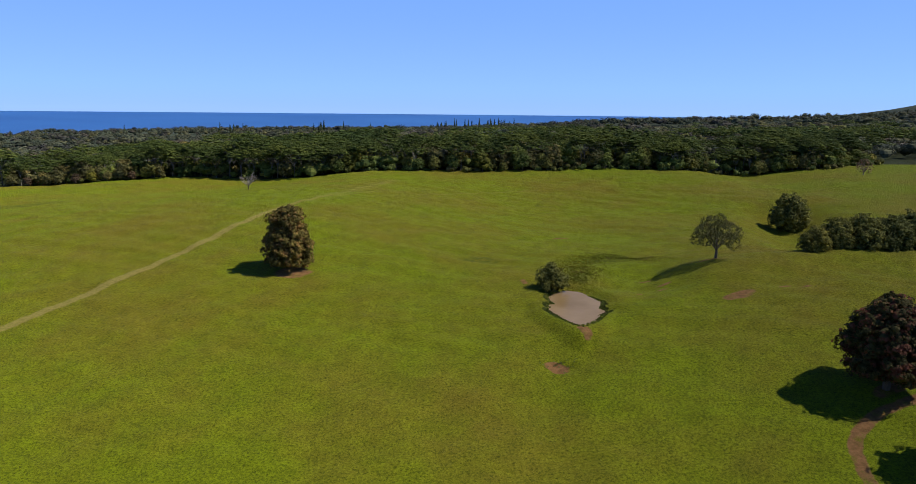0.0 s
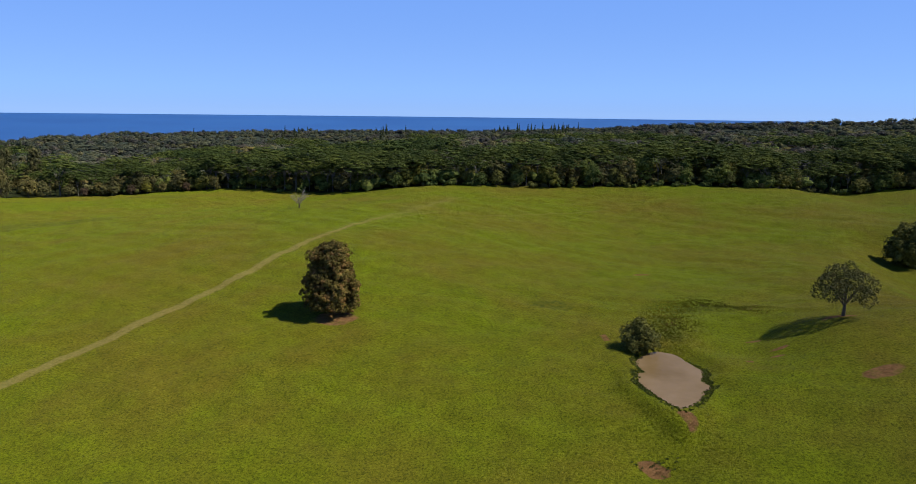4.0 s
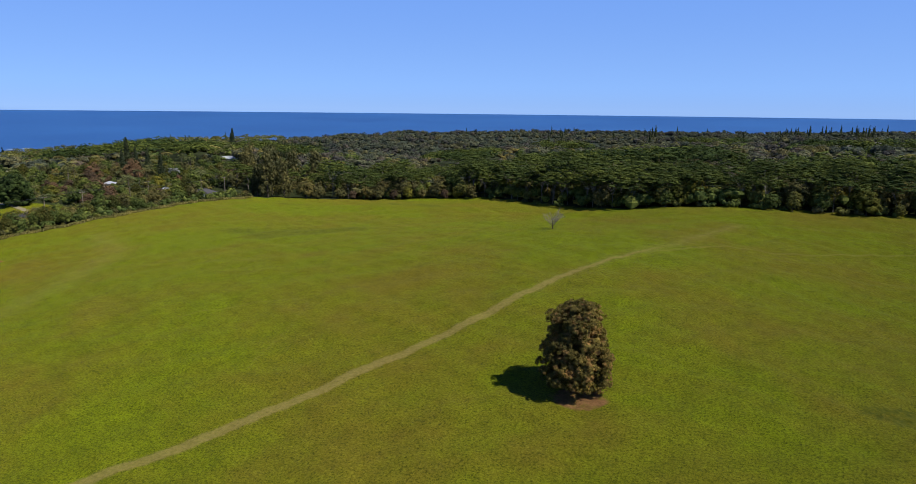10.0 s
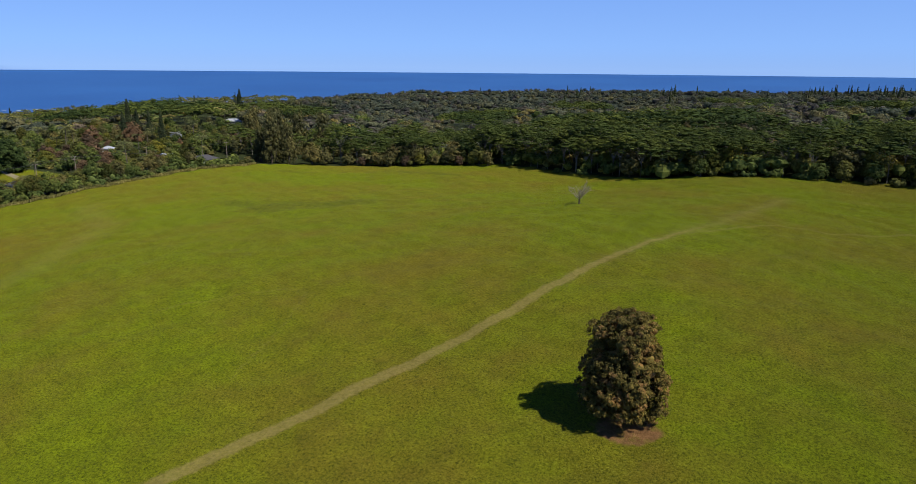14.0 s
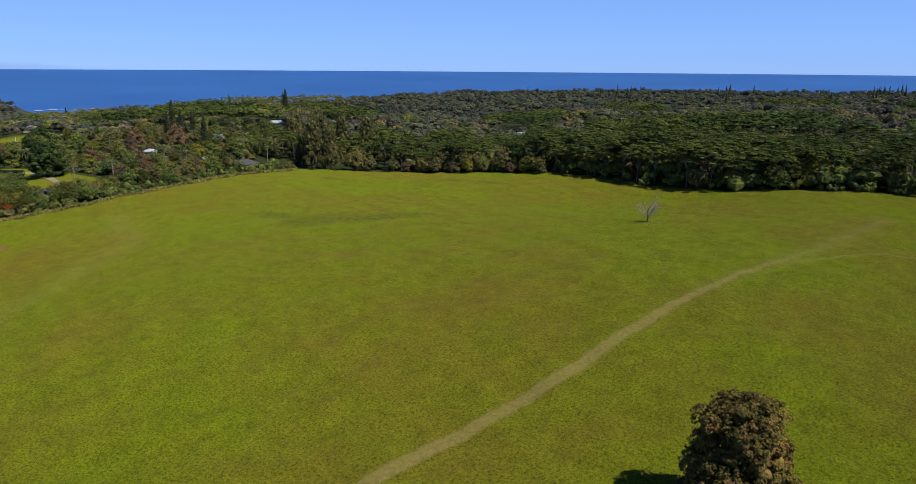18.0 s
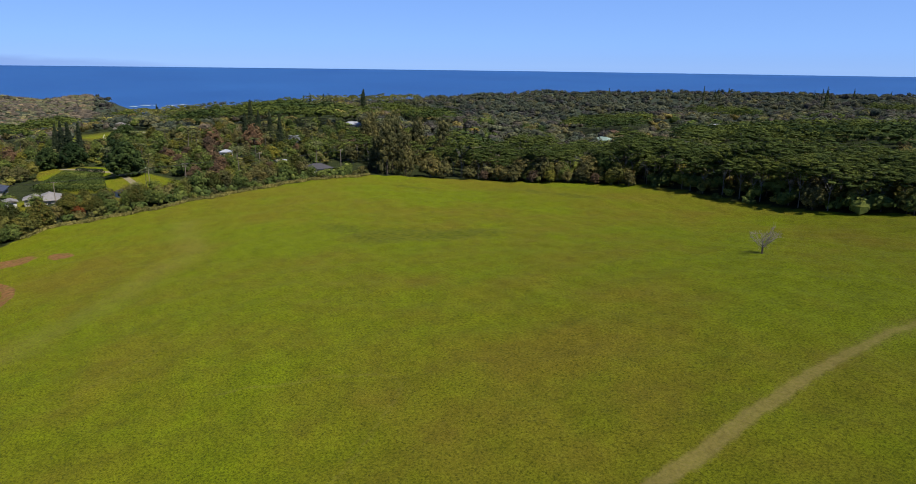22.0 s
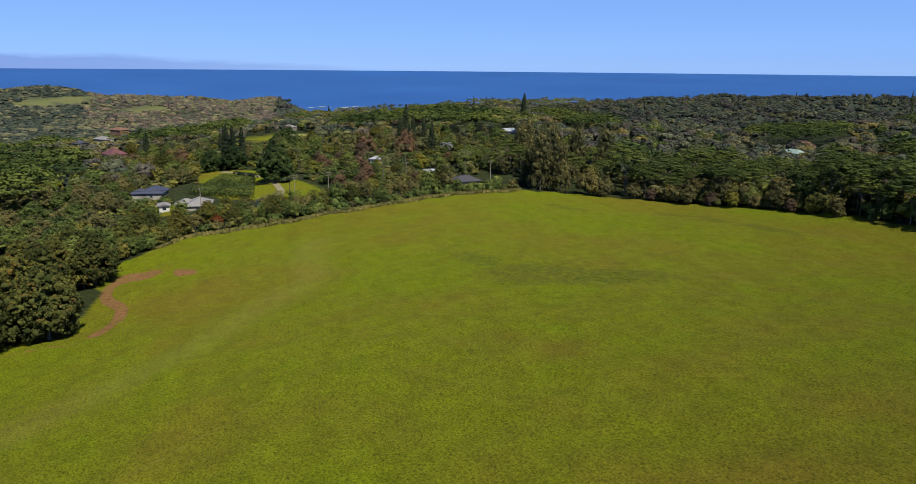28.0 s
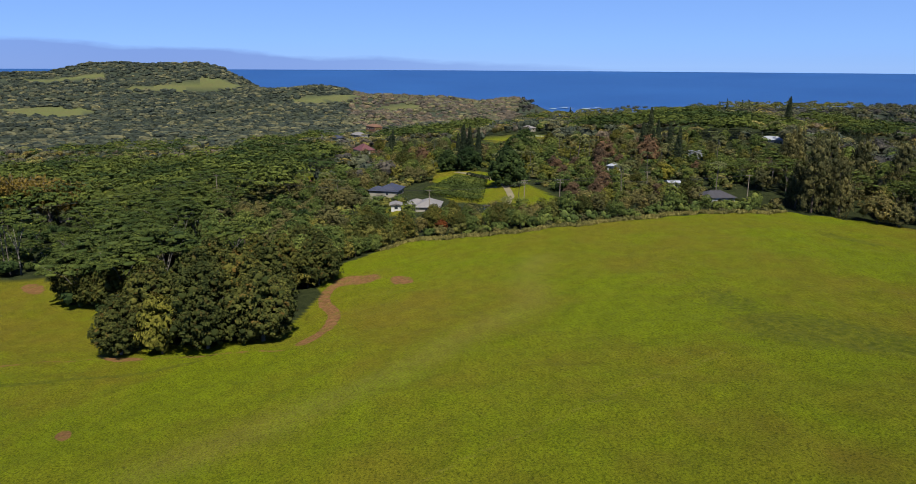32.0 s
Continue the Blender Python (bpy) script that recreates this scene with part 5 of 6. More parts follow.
VALLEY = [(-256, 110), (-284, 122), (-300, 150), (-305, 205), (-330, 205), (-400, 200), (-470, 175), (-540, 150), (-560, 60), (-520, -40), (-430, -60), (-330, -40), (-320, 60), (-306, 104), (-286, 118)]
for x, y in scatter([(-284, 124), (-300, 150), (-306, 196), (-390, 196), (-440, 160), (-440, 40), (-345, 30), (-332, 84), (-304, 108)], 9.6, tries=2200):
    if math.hypot(x + 320, y - 96) < 22 or x < -418 and y < 108:
        continue
    low = 0.44 if x < -352 and y < 112 else 1.0
    if rng.random() < (0.85 if y < 160 else 0.0):
        ALBIZIA.put(sized(x, y, low * rng.uniform(0.75, 0.95), turn=spin()), "spreading albizia with layered flat crown in the valley")
    else:
        (BROAD if rng.random() < 0.5 else OLIVE).put(sized(x, y, low * rng.uniform(0.95, 1.3) if y < 160 else rng.uniform(0.6, 0.9), turn=spin()))
ux, uy = np.array(scatter([(-284, 124), (-300, 150), (-306, 196), (-390, 196), (-440, 160), (-440, 40), (-345, 30), (-332, 84), (-304, 108)], 6.5, tries=3500)).T
ok = np.hypot(ux + 320, uy - 96) > 22
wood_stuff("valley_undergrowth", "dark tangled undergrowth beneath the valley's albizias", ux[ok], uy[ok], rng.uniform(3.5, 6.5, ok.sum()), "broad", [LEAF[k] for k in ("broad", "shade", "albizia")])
for x, y in scatter([(-516, 196), (-440, 196), (-400, 206), (-386, 222), (-436, 222), (-446, 244), (-508, 250)], 8.5, tries=700):
    k = rng.random()
    (BROAD if k < 0.45 else OLIVE if k < 0.8 else PALM).put(sized(x, y, rng.uniform(0.6, 0.9), turn=spin()))
BAMBOO = Kit(bamboo_clump(17, 15), bamboo_clump(15, 13))
for x, y, s in ((-472, 66, 1.45), (-468, 78, 1.5), (-474, 92, 1.35), (-480, 54, 1.4), (-464, 88, 1.2), (-488, 74, 1.5), (-470, 40, 1.4), (-476, 102, 1.1)):
    BAMBOO.put(sized(x, y, s, turn=spin()))
for x, y, s in ((-452, 66, 0.9), (-450, 78, 0.85), (-452, 90, 0.9), (-456, 58, 0.9), (-454, 98, 0.8), (-448, 72, 0.8), (-450, 84, 0.75), (-452, 48, 0.9)):
    PALM.put(sized(x, y, s, turn=spin()))

# ---------------------------------------------------------------- gardens round the houses
big = plant("shade_tree", "large dark rounded tree on a lawn", "tree", forked(13, 7.5, 0.45, 6, start=0.15), BARK_DARK,
            crown(lumpy([(1.2, 7.0), (3.5, 9.0), (7.0, 9.4), (11.0, 8.2), (14.0, 5.6), (16.6, 2.4)], 110, 1.7, 0.7), 620, 12, 0.8, 0.42, low=-0.5, form=0.9), LEAF["shade"], "garden trees")
big.matrix_basis = sized(-388, 288, 1.0)
for x, y, s in ((-470, 300, 0.8), (-484, 292, 0.75), (-456, 318, 0.7), (-560, 380, 0.8), (-520, 352, 0.7)):
    copy_thing(big, sized(x, y, s, turn=spin()))["label"] = "broad dark rounded garden tree among palms"
YELLOW.put(sized(-384, 306, 0.95), "bright yellow-green rounded tree in a garden")
YELLOW.put(sized(-352, 350, 0.9))
for x, y, s in ((-438, 372, 1.2), (-430, 364, 1.0), (-424, 392, 1.25), (-414, 386, 1.0), (-352, 318, 0.8), (-372, 326, 0.9), (-340, 296, 0.7), (-520, 330, 0.9), (-560, 300, 1.0), (-318, 322, 0.6)):
    RUSSET.put(sized(x, y, s, turn=spin()))
for x, y, s in ((-510, 312, 0.9), (-505, 314, 0.95), (-500, 313, 0.85), (-495, 316, 0.9), (-515, 310, 0.8), (-469, 420, 0.75), (-462, 414, 0.75), (-456, 421, 0.8), (-448, 412, 0.7), (-474, 428, 0.95), (-440, 418, 0.7), (-392, 388, 0.75),
                (-560, 330, 0.8), (-640, 300, 0.7), (-632, 296, 0.7), (-430, 560, 0.6), (-424, 556, 0.65), (-370, 560, 0.6), (-590, 660, 1.0), (-600, 668, 1.0), (-540, 690, 0.8), (-550, 695, 0.8), (-560, 700, 0.8), (-570, 706, 0.8), (-580, 711, 0.7), (-525, 684, 0.8)):
    PINE.put(sized(x, y, s, turn=spin()))
for x, y, s in ((-446, 359, 1.6), (-330, 262, 0.7), (-324, 258, 0.6), (-334, 268, 0.8), (-442, 306, 1.0), (-436, 312, 0.9)):
    PALM.put(sized(x, y, s, turn=spin()))
# low ground before the fenced lawn, kept open
OPEN_VIEW = [(-712, 448), (-655, 372), (-575, 330), (-520, 352), (-585, 425), (-640, 475)]
GARDENS = [(-345, 262), (-420, 250), (-520, 262), (-640, 250), (-700, 330), (-640, 400), (-560, 410), (-480, 440), (-420, 470), (-350, 430), (-330, 380), (-312, 345), (-315, 300)]
CROPS = [(-440, 248), (-334, 228), (-320, 298), (-440, 300)]
ROOFS = [(-348, 236, 14), (-365, 226, 9), (-418, 238, 15), (-300, 334, 14), (-333, 342, 9), (-415, 472, 7), (-392, 350, 6), (-326, 256, 9)]
for x, y in scatter(GARDENS, 9.0, tries=2400):
    if bool(inside(OPEN_VIEW, x, y)) or bool(inside(CROPS, x, y)) or any(bool(inside(l, x, y)) for l in LAWNS) or any(math.hypot(x - a, y - c) < r for a, c, r in ROOFS) or abs((x + 400) * 0.3 + (y - 290)) < 9 and x > -430:
        continue
    k = rng.random()
    if k < 0.24:
        PALM.put(sized(x, y, rng.uniform(0.7, 1.1), turn=spin()))
    else:
        (BROAD if k < 0.5 else OLIVE if k < 0.75 else GREY if k < 0.80 else RUSSET if k < 0.86 else MANGO if k < 0.92 else YELLOW).put(sized(x, y, rng.uniform(0.4, 0.7) if x > -440 else rng.uniform(0.5, 0.85), turn=spin()))

# ---------------------------------------------------------------- woods beyond, to the coast and the hills
def clear(x, y):
    ok = ~inside(PASTURE_EDGE, x, y) & ~in_meadow(x, y) & ~((y < 40) & (x > -330))
    for lawn in LAWNS:
        ok &= ~inside(lawn, x, y)
    for a, c, r in ROOFS + FAR_ROOFS:
        ok &= np.hypot(x - a, y - c) > r
    return ok


def dry_land(x, y):
    return ground_height(x, y) > -88


FAR_ROOFS = [(-640, 276, 12), (-880, 300, 12), (-900, 330, 14), (-1000, 372, 12), (-740, 470, 12), (-314, 674, 12), (-240, 735, 10), (30, 1000, 20), (-10, 960, 14), (60, 1010, 16), (-560, 620, 10)]
x, y = polar_scatter(-62, 125, 300, 1000, 12, 19)
ok = clear(x, y) & ~inside(OPEN_VIEW, x, y) & (away_from(FRONT, x, y) > 56) & dry_land(x, y) & ~inside(GARDENS, x, y) & (away_from(HEDGE, x, y) > 30) & ~((x > -444) & (x < -240) & (y < 205))
near_gardens = (np.hypot(x - MID_X, y - MID_Y) < 440) & (np.degrees(np.arctan2(-(x - MID_X), y - MID_Y)) > 38) & (np.degrees(np.arctan2(-(x - MID_X), y - MID_Y)) < 78)
ok &= ~near_gardens
x, y = x[ok], y[ok]
kind = patchy(x, y, 70, 0.4)
turn = np.degrees(np.arctan2(-(x - MID_X), y - MID_Y))
away = np.hypot(x - MID_X, y - MID_Y)
dome = inside([(-668, 462), (-445, 468), (-432, 520), (-560, 565), (-690, 545)], x, y)
valley = (turn > 76) & (away < 600) | dome
palms = ~valley & (turn > 38) & (rng.random(len(x)) < 0.14) | ~valley & (rng.random(len(x)) < 0.025)
pick = ~valley & ~palms
WOODS = "dense woodland of mixed greens beyond the pasture"
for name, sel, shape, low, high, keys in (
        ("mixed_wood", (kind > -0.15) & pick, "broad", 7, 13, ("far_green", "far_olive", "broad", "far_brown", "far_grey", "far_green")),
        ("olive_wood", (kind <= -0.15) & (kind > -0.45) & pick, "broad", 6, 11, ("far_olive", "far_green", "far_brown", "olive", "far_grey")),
        # a darker leaf mixed in to lower the canopy's tone
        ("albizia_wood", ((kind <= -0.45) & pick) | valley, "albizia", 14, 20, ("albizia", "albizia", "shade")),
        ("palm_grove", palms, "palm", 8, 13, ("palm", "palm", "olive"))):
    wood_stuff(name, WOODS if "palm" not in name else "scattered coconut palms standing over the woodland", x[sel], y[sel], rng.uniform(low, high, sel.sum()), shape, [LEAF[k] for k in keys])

x, y = polar_scatter(64, 118, 1000, 3100, 10.5, 21)
ok = dry_land(x, y) & clear(x, y)
x, y = x[ok], y[ok]
bald = (np.degrees(np.arctan2(-(x - MID_X), y - MID_Y)) < 77) & (np.hypot(x - MID_X, y - MID_Y) > 1500)
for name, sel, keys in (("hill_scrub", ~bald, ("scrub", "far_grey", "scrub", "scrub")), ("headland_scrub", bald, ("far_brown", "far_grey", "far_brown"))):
    wood_stuff(name, "low scrub over the far hillsides, greyed with haze in its leaf colour" if name == "hill_scrub" else "dry brown scrub on the headland, greyed with haze in its leaf colour", x[sel], y[sel], rng.uniform(5, 10, sel.sum()), "scrub", [LEAF[k] for k in keys], broad=1.9, sink=1.8)
x, y = polar_scatter(-50, 64, 1000, 3000, 21, 42)
ok = dry_land(x, y) & clear(x, y)
x, y = x[ok], y[ok]
kind = patchy(x, y, 160, 1.1)
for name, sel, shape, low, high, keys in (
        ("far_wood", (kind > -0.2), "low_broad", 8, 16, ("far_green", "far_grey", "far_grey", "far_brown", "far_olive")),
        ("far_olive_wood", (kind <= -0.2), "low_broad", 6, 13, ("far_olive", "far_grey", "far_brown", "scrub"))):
    wood_stuff(name, "distant woodland running down to the coast, greyed with haze in its leaf colours", x[sel], y[sel], rng.uniform(low, high, sel.sum()) * 0.85, shape, [LEAF[k] for k in keys], broad=1.35)
n = 84
a, d = np.radians(np.concatenate([rng.uniform(-6.5, 0.5, 40), rng.uniform(9.2, 9.9, 5), rng.uniform(47, 49.5, 12), rng.uniform(16, 18, 7), rng.uniform(-8, 62, 20)])), rng.uniform(1250, 2300, n)
x, y = MID_X - np.sin(a) * d, MID_Y + np.cos(a) * d
ok = dry_land(x, y) & clear(x, y)
wood_stuff("far_pines", "thin dark columnar pines standing above the distant woods", x[ok], y[ok], rng.uniform(18, 28, ok.sum()), "pine", [LEAF["pine"]])
n = 420
a, d = np.radians(rng.uniform(40, 62, n)), rng.uniform(1300, 2050, n)
x, y = MID_X - np.sin(a) * d, MID_Y + np.cos(a) * d
ok = dry_land(x, y) & clear(x, y)
wood_stuff("coast_palms", "rows of coconut palms along the coast", x[ok], y[ok], rng.uniform(14, 20, ok.sum()), "palm", [LEAF["palm"], LEAF["grey"]])

# ---------------------------------------------------------------- houses
WHITE = simple("white_paint", (0.48, 0.47, 0.44), 0.6, 0.06, 1.5)
CREAM = simple("cream_paint", (0.27, 0.25, 0.20), 0.7, 0.1, 1.5)
BROWN = simple("brown_boards", (0.16, 0.085, 0.05), 0.8, 0.2, 1.5)
GREY_ROOF = simple("weathered_grey_shingle", (0.19, 0.178, 0.17), 0.85, 0.15, 1.0)
PALE_ROOF = simple("pale_metal_roof", (0.30, 0.31, 0.34), 0.5, 0.08, 0.8)
BLUE_ROOF = simple("slate_blue_roof", (0.045, 0.050, 0.074), 0.6, 0.15, 0.8)
MAROON_ROOF = simple("maroon_roof", (0.11, 0.044, 0.045), 0.7, 0.15, 0.8)
DARK_ROOF = simple("dark_shingle_roof", (0.048, 0.046, 0.052), 0.8, 0.2, 0.8)
GREEN_ROOF = simple("pale_green_roof", (0.20, 0.27, 0.22), 0.6, 0.12, 0.8)
RED_ROOF = simple("rust_red_roof", (0.28, 0.10, 0.07), 0.7, 0.15, 0.8)
ASPHALT = simple("grey_asphalt", (0.13, 0.13, 0.13), 0.9, 0.15, 0.5)
DRIVE = simple("sandy_drive", (0.20, 0.17, 0.10), 0.95, 0.15, 0.4)
DARK_GLASS, t, b = material("window_glass", 0.08, 0.6)
b.inputs["Base Color"].default_value = (0.02, 0.025, 0.03, 1)


def box(bm, cx, cy, cz, sx, sy, sz, bevel=0.0):
    vs = bmesh.ops.create_cube(bm, size=1.0, matrix=Matrix.Translation((cx, cy, cz)) @ Matrix.Diagonal((sx, sy, sz, 1)))["verts"]
    if bevel:
        es = {e for v in vs for e in v.link_edges}
        bmesh.ops.bevel(bm, geom=list(es), offset=bevel, segments=1, affect="EDGES")


def one_box(*a, **k):
    bm = bmesh.new()
    box(bm, *a, **k)
    return bm


def roof_mesh(w, d, z, rise, hip, over=0.7, thick=0.18):
    """A hipped or gabled roof with eaves and thickness."""
    bm = bmesh.new()
    a, c = w / 2 + over, d / 2 + over
    r = max(0.05, a - (c if hip else 0.0))
    for off in (0.0, -thick):
        e = [bm.verts.new((sx * a, sy * c, z + off)) for sx, sy in ((-1, -1), (1, -1), (1, 1), (-1, 1))]
        p, q = bm.verts.new((-r, 0, z + rise + off)), bm.verts.new((r, 0, z + rise + off))
        fs = [(e[0], e[1], q, p), (e[2], e[3], p, q), (e[1], e[2], q), (e[3], e[0], p)]
        for f in fs:
            bm.faces.new(f if off == 0 else f[::-1])
        if off == 0:
            top = e
        else:
            for k in range(4):
                bm.faces.new((top[k], e[k], e[(k + 1) % 4], top[(k + 1) % 4]))
    return bm


def house(x, y, turn, w, d, h, roof, wall, label, rise=None, hip=True, wing=None, lift=0.0, name="house"):
    ob = thing(name, label, "house")
    ob.matrix_basis = pose(x, y, height(x, y) + lift, 0, 0, turn)
    rise = rise or d * 0.26
    part("wall", one_box(0, 0, h / 2 - 0.8, w, d, h + 1.6), wall, ob)
    part("roof", roof_mesh(w, d, h, rise, hip), roof, ob)
    part("ridge_cap", one_box(0, 0, h + rise + 0.03, (w - d if hip else w) + 0.4, 0.35, 0.1), roof, ob)
    if wing:
        wx, wy, ww, wd, wh = wing
        part("wall", one_box(wx, wy, wh / 2 - 0.8, ww, wd, wh + 1.6), wall, ob)
        bm = roof_mesh(wd, ww, wh, ww * 0.28, hip)
        bmesh.ops.transform(bm, matrix=Matrix.Translation((wx, wy, 0)) @ Matrix.Rotation(math.pi / 2, 4, "Z"), verts=bm.verts)
        part("roof", bm, roof, ob)
    n = max(2, int(w / 3.2))
    for side in (-1, 1):
        for k in range(n):
            wx = -w / 2 + (k + 0.5) * w / n
            if side == 1 and k == n // 2:
                part("door", one_box(wx, side * (d / 2 + 0.03), 1.02, 0.95, 0.07, 2.05, bevel=0.01), BROWN, ob)
                continue
            win = part("window", one_box(wx, side * (d / 2 + 0.02), h * 0.55, 1.5, 0.08, 1.25), WHITE, ob)
            part("pane", one_box(wx, side * (d / 2 + 0.05), h * 0.55, 1.3, 0.06, 1.05), DARK_GLASS, win, "dark window glass")
    for side in (-1, 1):
        win = part("window", one_box(side * (w / 2 + 0.02), 0, h * 0.55, 0.08, 1.6, 1.25), WHITE, ob)
        part("pane", one_box(side * (w / 2 + 0.05), 0, h * 0.55, 0.06, 1.4, 1.05), DARK_GLASS, win, "dark window glass")
    return ob


house(-362, 240, -25, 13, 9.5, 3.2, GREY_ROOF, CREAM, "cream house with a weathered pale grey hipped roof", wing=(-3.5, -5.5, 7, 8, 2.9), lift=-1.0)
house(-374, 229, -15, 5.2, 4.2, 3.0, GREY_ROOF, WHITE, "small white shed with a grey roof beside the house", rise=0.8, hip=False, name="shed")
house(-420, 239, -30, 14, 10, 3.4, BLUE_ROOF, CREAM, "cream house with a dark blue hipped roof and white gable", wing=(3.5, -5.5, 7, 7, 3.4))
house(-298, 333.5, 75, 12, 8, 2.9, DARK_ROOF, WHITE, "low white house with a dark roof behind the hedge", lift=-0.8)
house(-336, 343, 70, 4.5, 4, 2.6, PALE_ROOF, WHITE, "small white carport by the drive", rise=0.6, hip=False, name="carport")
house(-326, 256, 20, 9, 6, 2.6, DARK_ROOF, WHITE, "small house with a brown-grey roof among palms", lift=-0.4)
house(-396, 352, 40, 6, 5, 3.4, PALE_ROOF, WHITE, "white house half hidden by garden trees")
house(-415, 472, 50, 13, 7, 3.8, PALE_ROOF, CREAM, "house with a long pale metal roof among the woods", lift=-2.5)
house(-640, 276, 10, 15, 12, 4.6, MAROON_ROOF, CREAM, "house with a steep maroon roof among palms", lift=1, rise=4.5)
house(-880, 300, 20, 16, 10, 3, BLUE_ROOF, CREAM, "distant house with a blue roof", lift=5)
house(-900, 330, 20, 20, 11, 3, GREY_ROOF, CREAM, "distant long house with a grey roof", lift=5)
house(-1000, 372, 20, 20, 12, 6, BROWN, BROWN, "distant brown two-storey house above the palms", lift=8)
house(-740, 470, 30, 12, 9, 3, GREY_ROOF, CREAM, "cream house with a grey roof by a fenced lawn", lift=0.5)
house(-314, 674, -20, 18, 10, 4.5, GREEN_ROOF, CREAM, "house with a pale green metal roof in the woods", lift=3)
house(-240, 735, 10, 15, 9, 5, PALE_ROOF, WHITE, "white house with a pale roof in the woods", lift=5)
house(30, 1000, 0, 24, 12, 5, GREY_ROOF, CREAM, "distant house with a broad grey roof by a meadow", lift=4)
house(62, 1010, 10, 18, 11, 5, GREY_ROOF, CREAM, "distant house with a grey roof by a meadow", lift=4)
house(-10, 965, 0, 14, 10, 4, PALE_ROOF, WHITE, "distant small white house by a meadow", lift=4)

mound = new("soil_mound", sheet_mesh("soil_mound", np.linspace(-536, -506, 26), np.linspace(211, 231, 20),
                                     ground_height(*[g.ravel() for g in np.meshgrid(np.linspace(-536, -506, 26), np.linspace(211, 231, 20), indexing="ij")]).reshape(26, 20)
                                     - 0.6 + 4.2 * np.exp(-((np.linspace(-15, 15, 26)[:, None] / 8) ** 2 + (np.linspace(-10, 10, 20)[None] / 5.5) ** 2)) * (1 + 0.2 * np.sin(np.linspace(0, 9, 26))[:, None])))
mound.data.materials.append(simple("red_earth", (0.20, 0.085, 0.04), 0.95, 0.2, 0.4))
tagged(mound, "bare red earth mound in a garden clearing", "mound")


def ribbon(name, line, width, mat, label, category, lift=0.05):
    """A strip of road laid along the ground."""
    pts = []
    for (ax, ay), (bx, by) in zip(line, line[1:]):
        n = max(2, int(math.hypot(bx - ax, by - ay) / 3))
        pts += [(ax + (bx - ax) * k / n, ay + (by - ay) * k / n) for k in range(n)]
    pts.append(line[-1])
    co = []
    for i, (x, y) in enumerate(pts):
        a, c = pts[max(0, i - 1)], pts[min(len(pts) - 1, i + 1)]
        dx, dy = c[0] - a[0], c[1] - a[1]
        n = math.hypot(dx, dy)
        for s in (-1, -0.33, 0.33, 1):
            px, py = x - dy / n * s * width / 2, y + dx / n * s * width / 2
            co.append((px, py, height(px, py) + lift + (0.03 if abs(s) < 1 else 0)))
    k = np.arange(len(co)).reshape(-1, 4)
    ob = new(name, quad_mesh(name, np.array(co), np.stack([k[:-1, :-1], k[1:, :-1], k[1:, 1:], k[:-1, 1:]], -1).reshape(-1, 4)))
    ob.data.materials.append(mat)
    return tagged(ob, label, category, kind="structure")


ribbon("road_drive", [(-470, 292), (-440, 293), (-412, 292), (-385, 286), (-362, 278), (-344, 268), (-330, 258)], 3.0, DRIVE, "pale sandy drive between lawns", "drive", 0.12)
ribbon("road_yard", [(-345, 350), (-332, 341), (-318, 332), (-306, 326)], 5.0, ASPHALT, "grey asphalt yard behind the hedge", "yard", 0.12)
ribbon("road_lane", [(-395, 860), (-356, 800), (-340, 760), (-310, 720)], 7.0, simple("red_lane_soil", (0.22, 0.13, 0.065), 0.95, 0.2, 0.2), "bare red-brown lane through the woods", "lane", 0.3)

# clipped hedges and a leafy crop beside the drive
def clipped(name, label, ax, ay, bx, by, wide, tall, key, n):
    length = math.hypot(bx - ax, by - ay)
    u, v, w = rng.random(n), rng.uniform(-1, 1, n), rng.random(n)
    edge = rng.random(n)
    v = np.where(edge < 0.35, np.sign(v), v)
    w = np.where(edge >= 0.35, 1.0, w)
    nx_, ny_ = -(by - ay) / length, (bx - ax) / length
    x, y = ax + (bx - ax) * u + nx_ * v * wide / 2, ay + (by - ay) * u + ny_ * v * wide / 2
    p = np.stack([x, y, ground_height(x, y) + w * tall], 1) + rng.normal(0, 0.1, (n, 3))
    nr = np.stack([nx_ * v * (edge < 0.35), ny_ * v * (edge < 0.35), np.where(edge >= 0.35, 1.0, 0.2)], 1)
    ob = new(name, quad_mesh(name, *leaf_cards(p, nr, 0.55, spread=0.4), smooth=False))
    ob.data.materials.append(LEAF[key])
    return tagged(ob, label, "hedge")


clipped("clipped_hedge", "long dark clipped hedge beside the drive", -440, 288, -412, 288, 2.0, 2.2, "pine", 1400)
clipped("clipped_hedge", "tall green clipped hedge at the lawn's end", -366, 300, -356, 312, 3.0, 3.2, "broad", 600)
for k in range(11):
    f = k / 10
    clipped("orchard_hedge", "dark green clipped hedge of a leafy orchard crop", -411 - 33 * f, 252.5 + 29 * f, -358 - 46 * f, 262 + 21 * f, 2.3, 1.9, "albizia", 900)

# ---------------------------------------------------------------- poles, cables, fence, car
TIMBER = simple("weathered_pole_timber", (0.20, 0.165, 0.13), 0.9, 0.2, 1.5)
CERAMIC = simple("grey_ceramic", (0.45, 0.45, 0.45), 0.4, 0.05, 2.0)
CABLE = simple("black_cable", (0.03, 0.03, 0.03), 0.6, 0.1, 1.0)


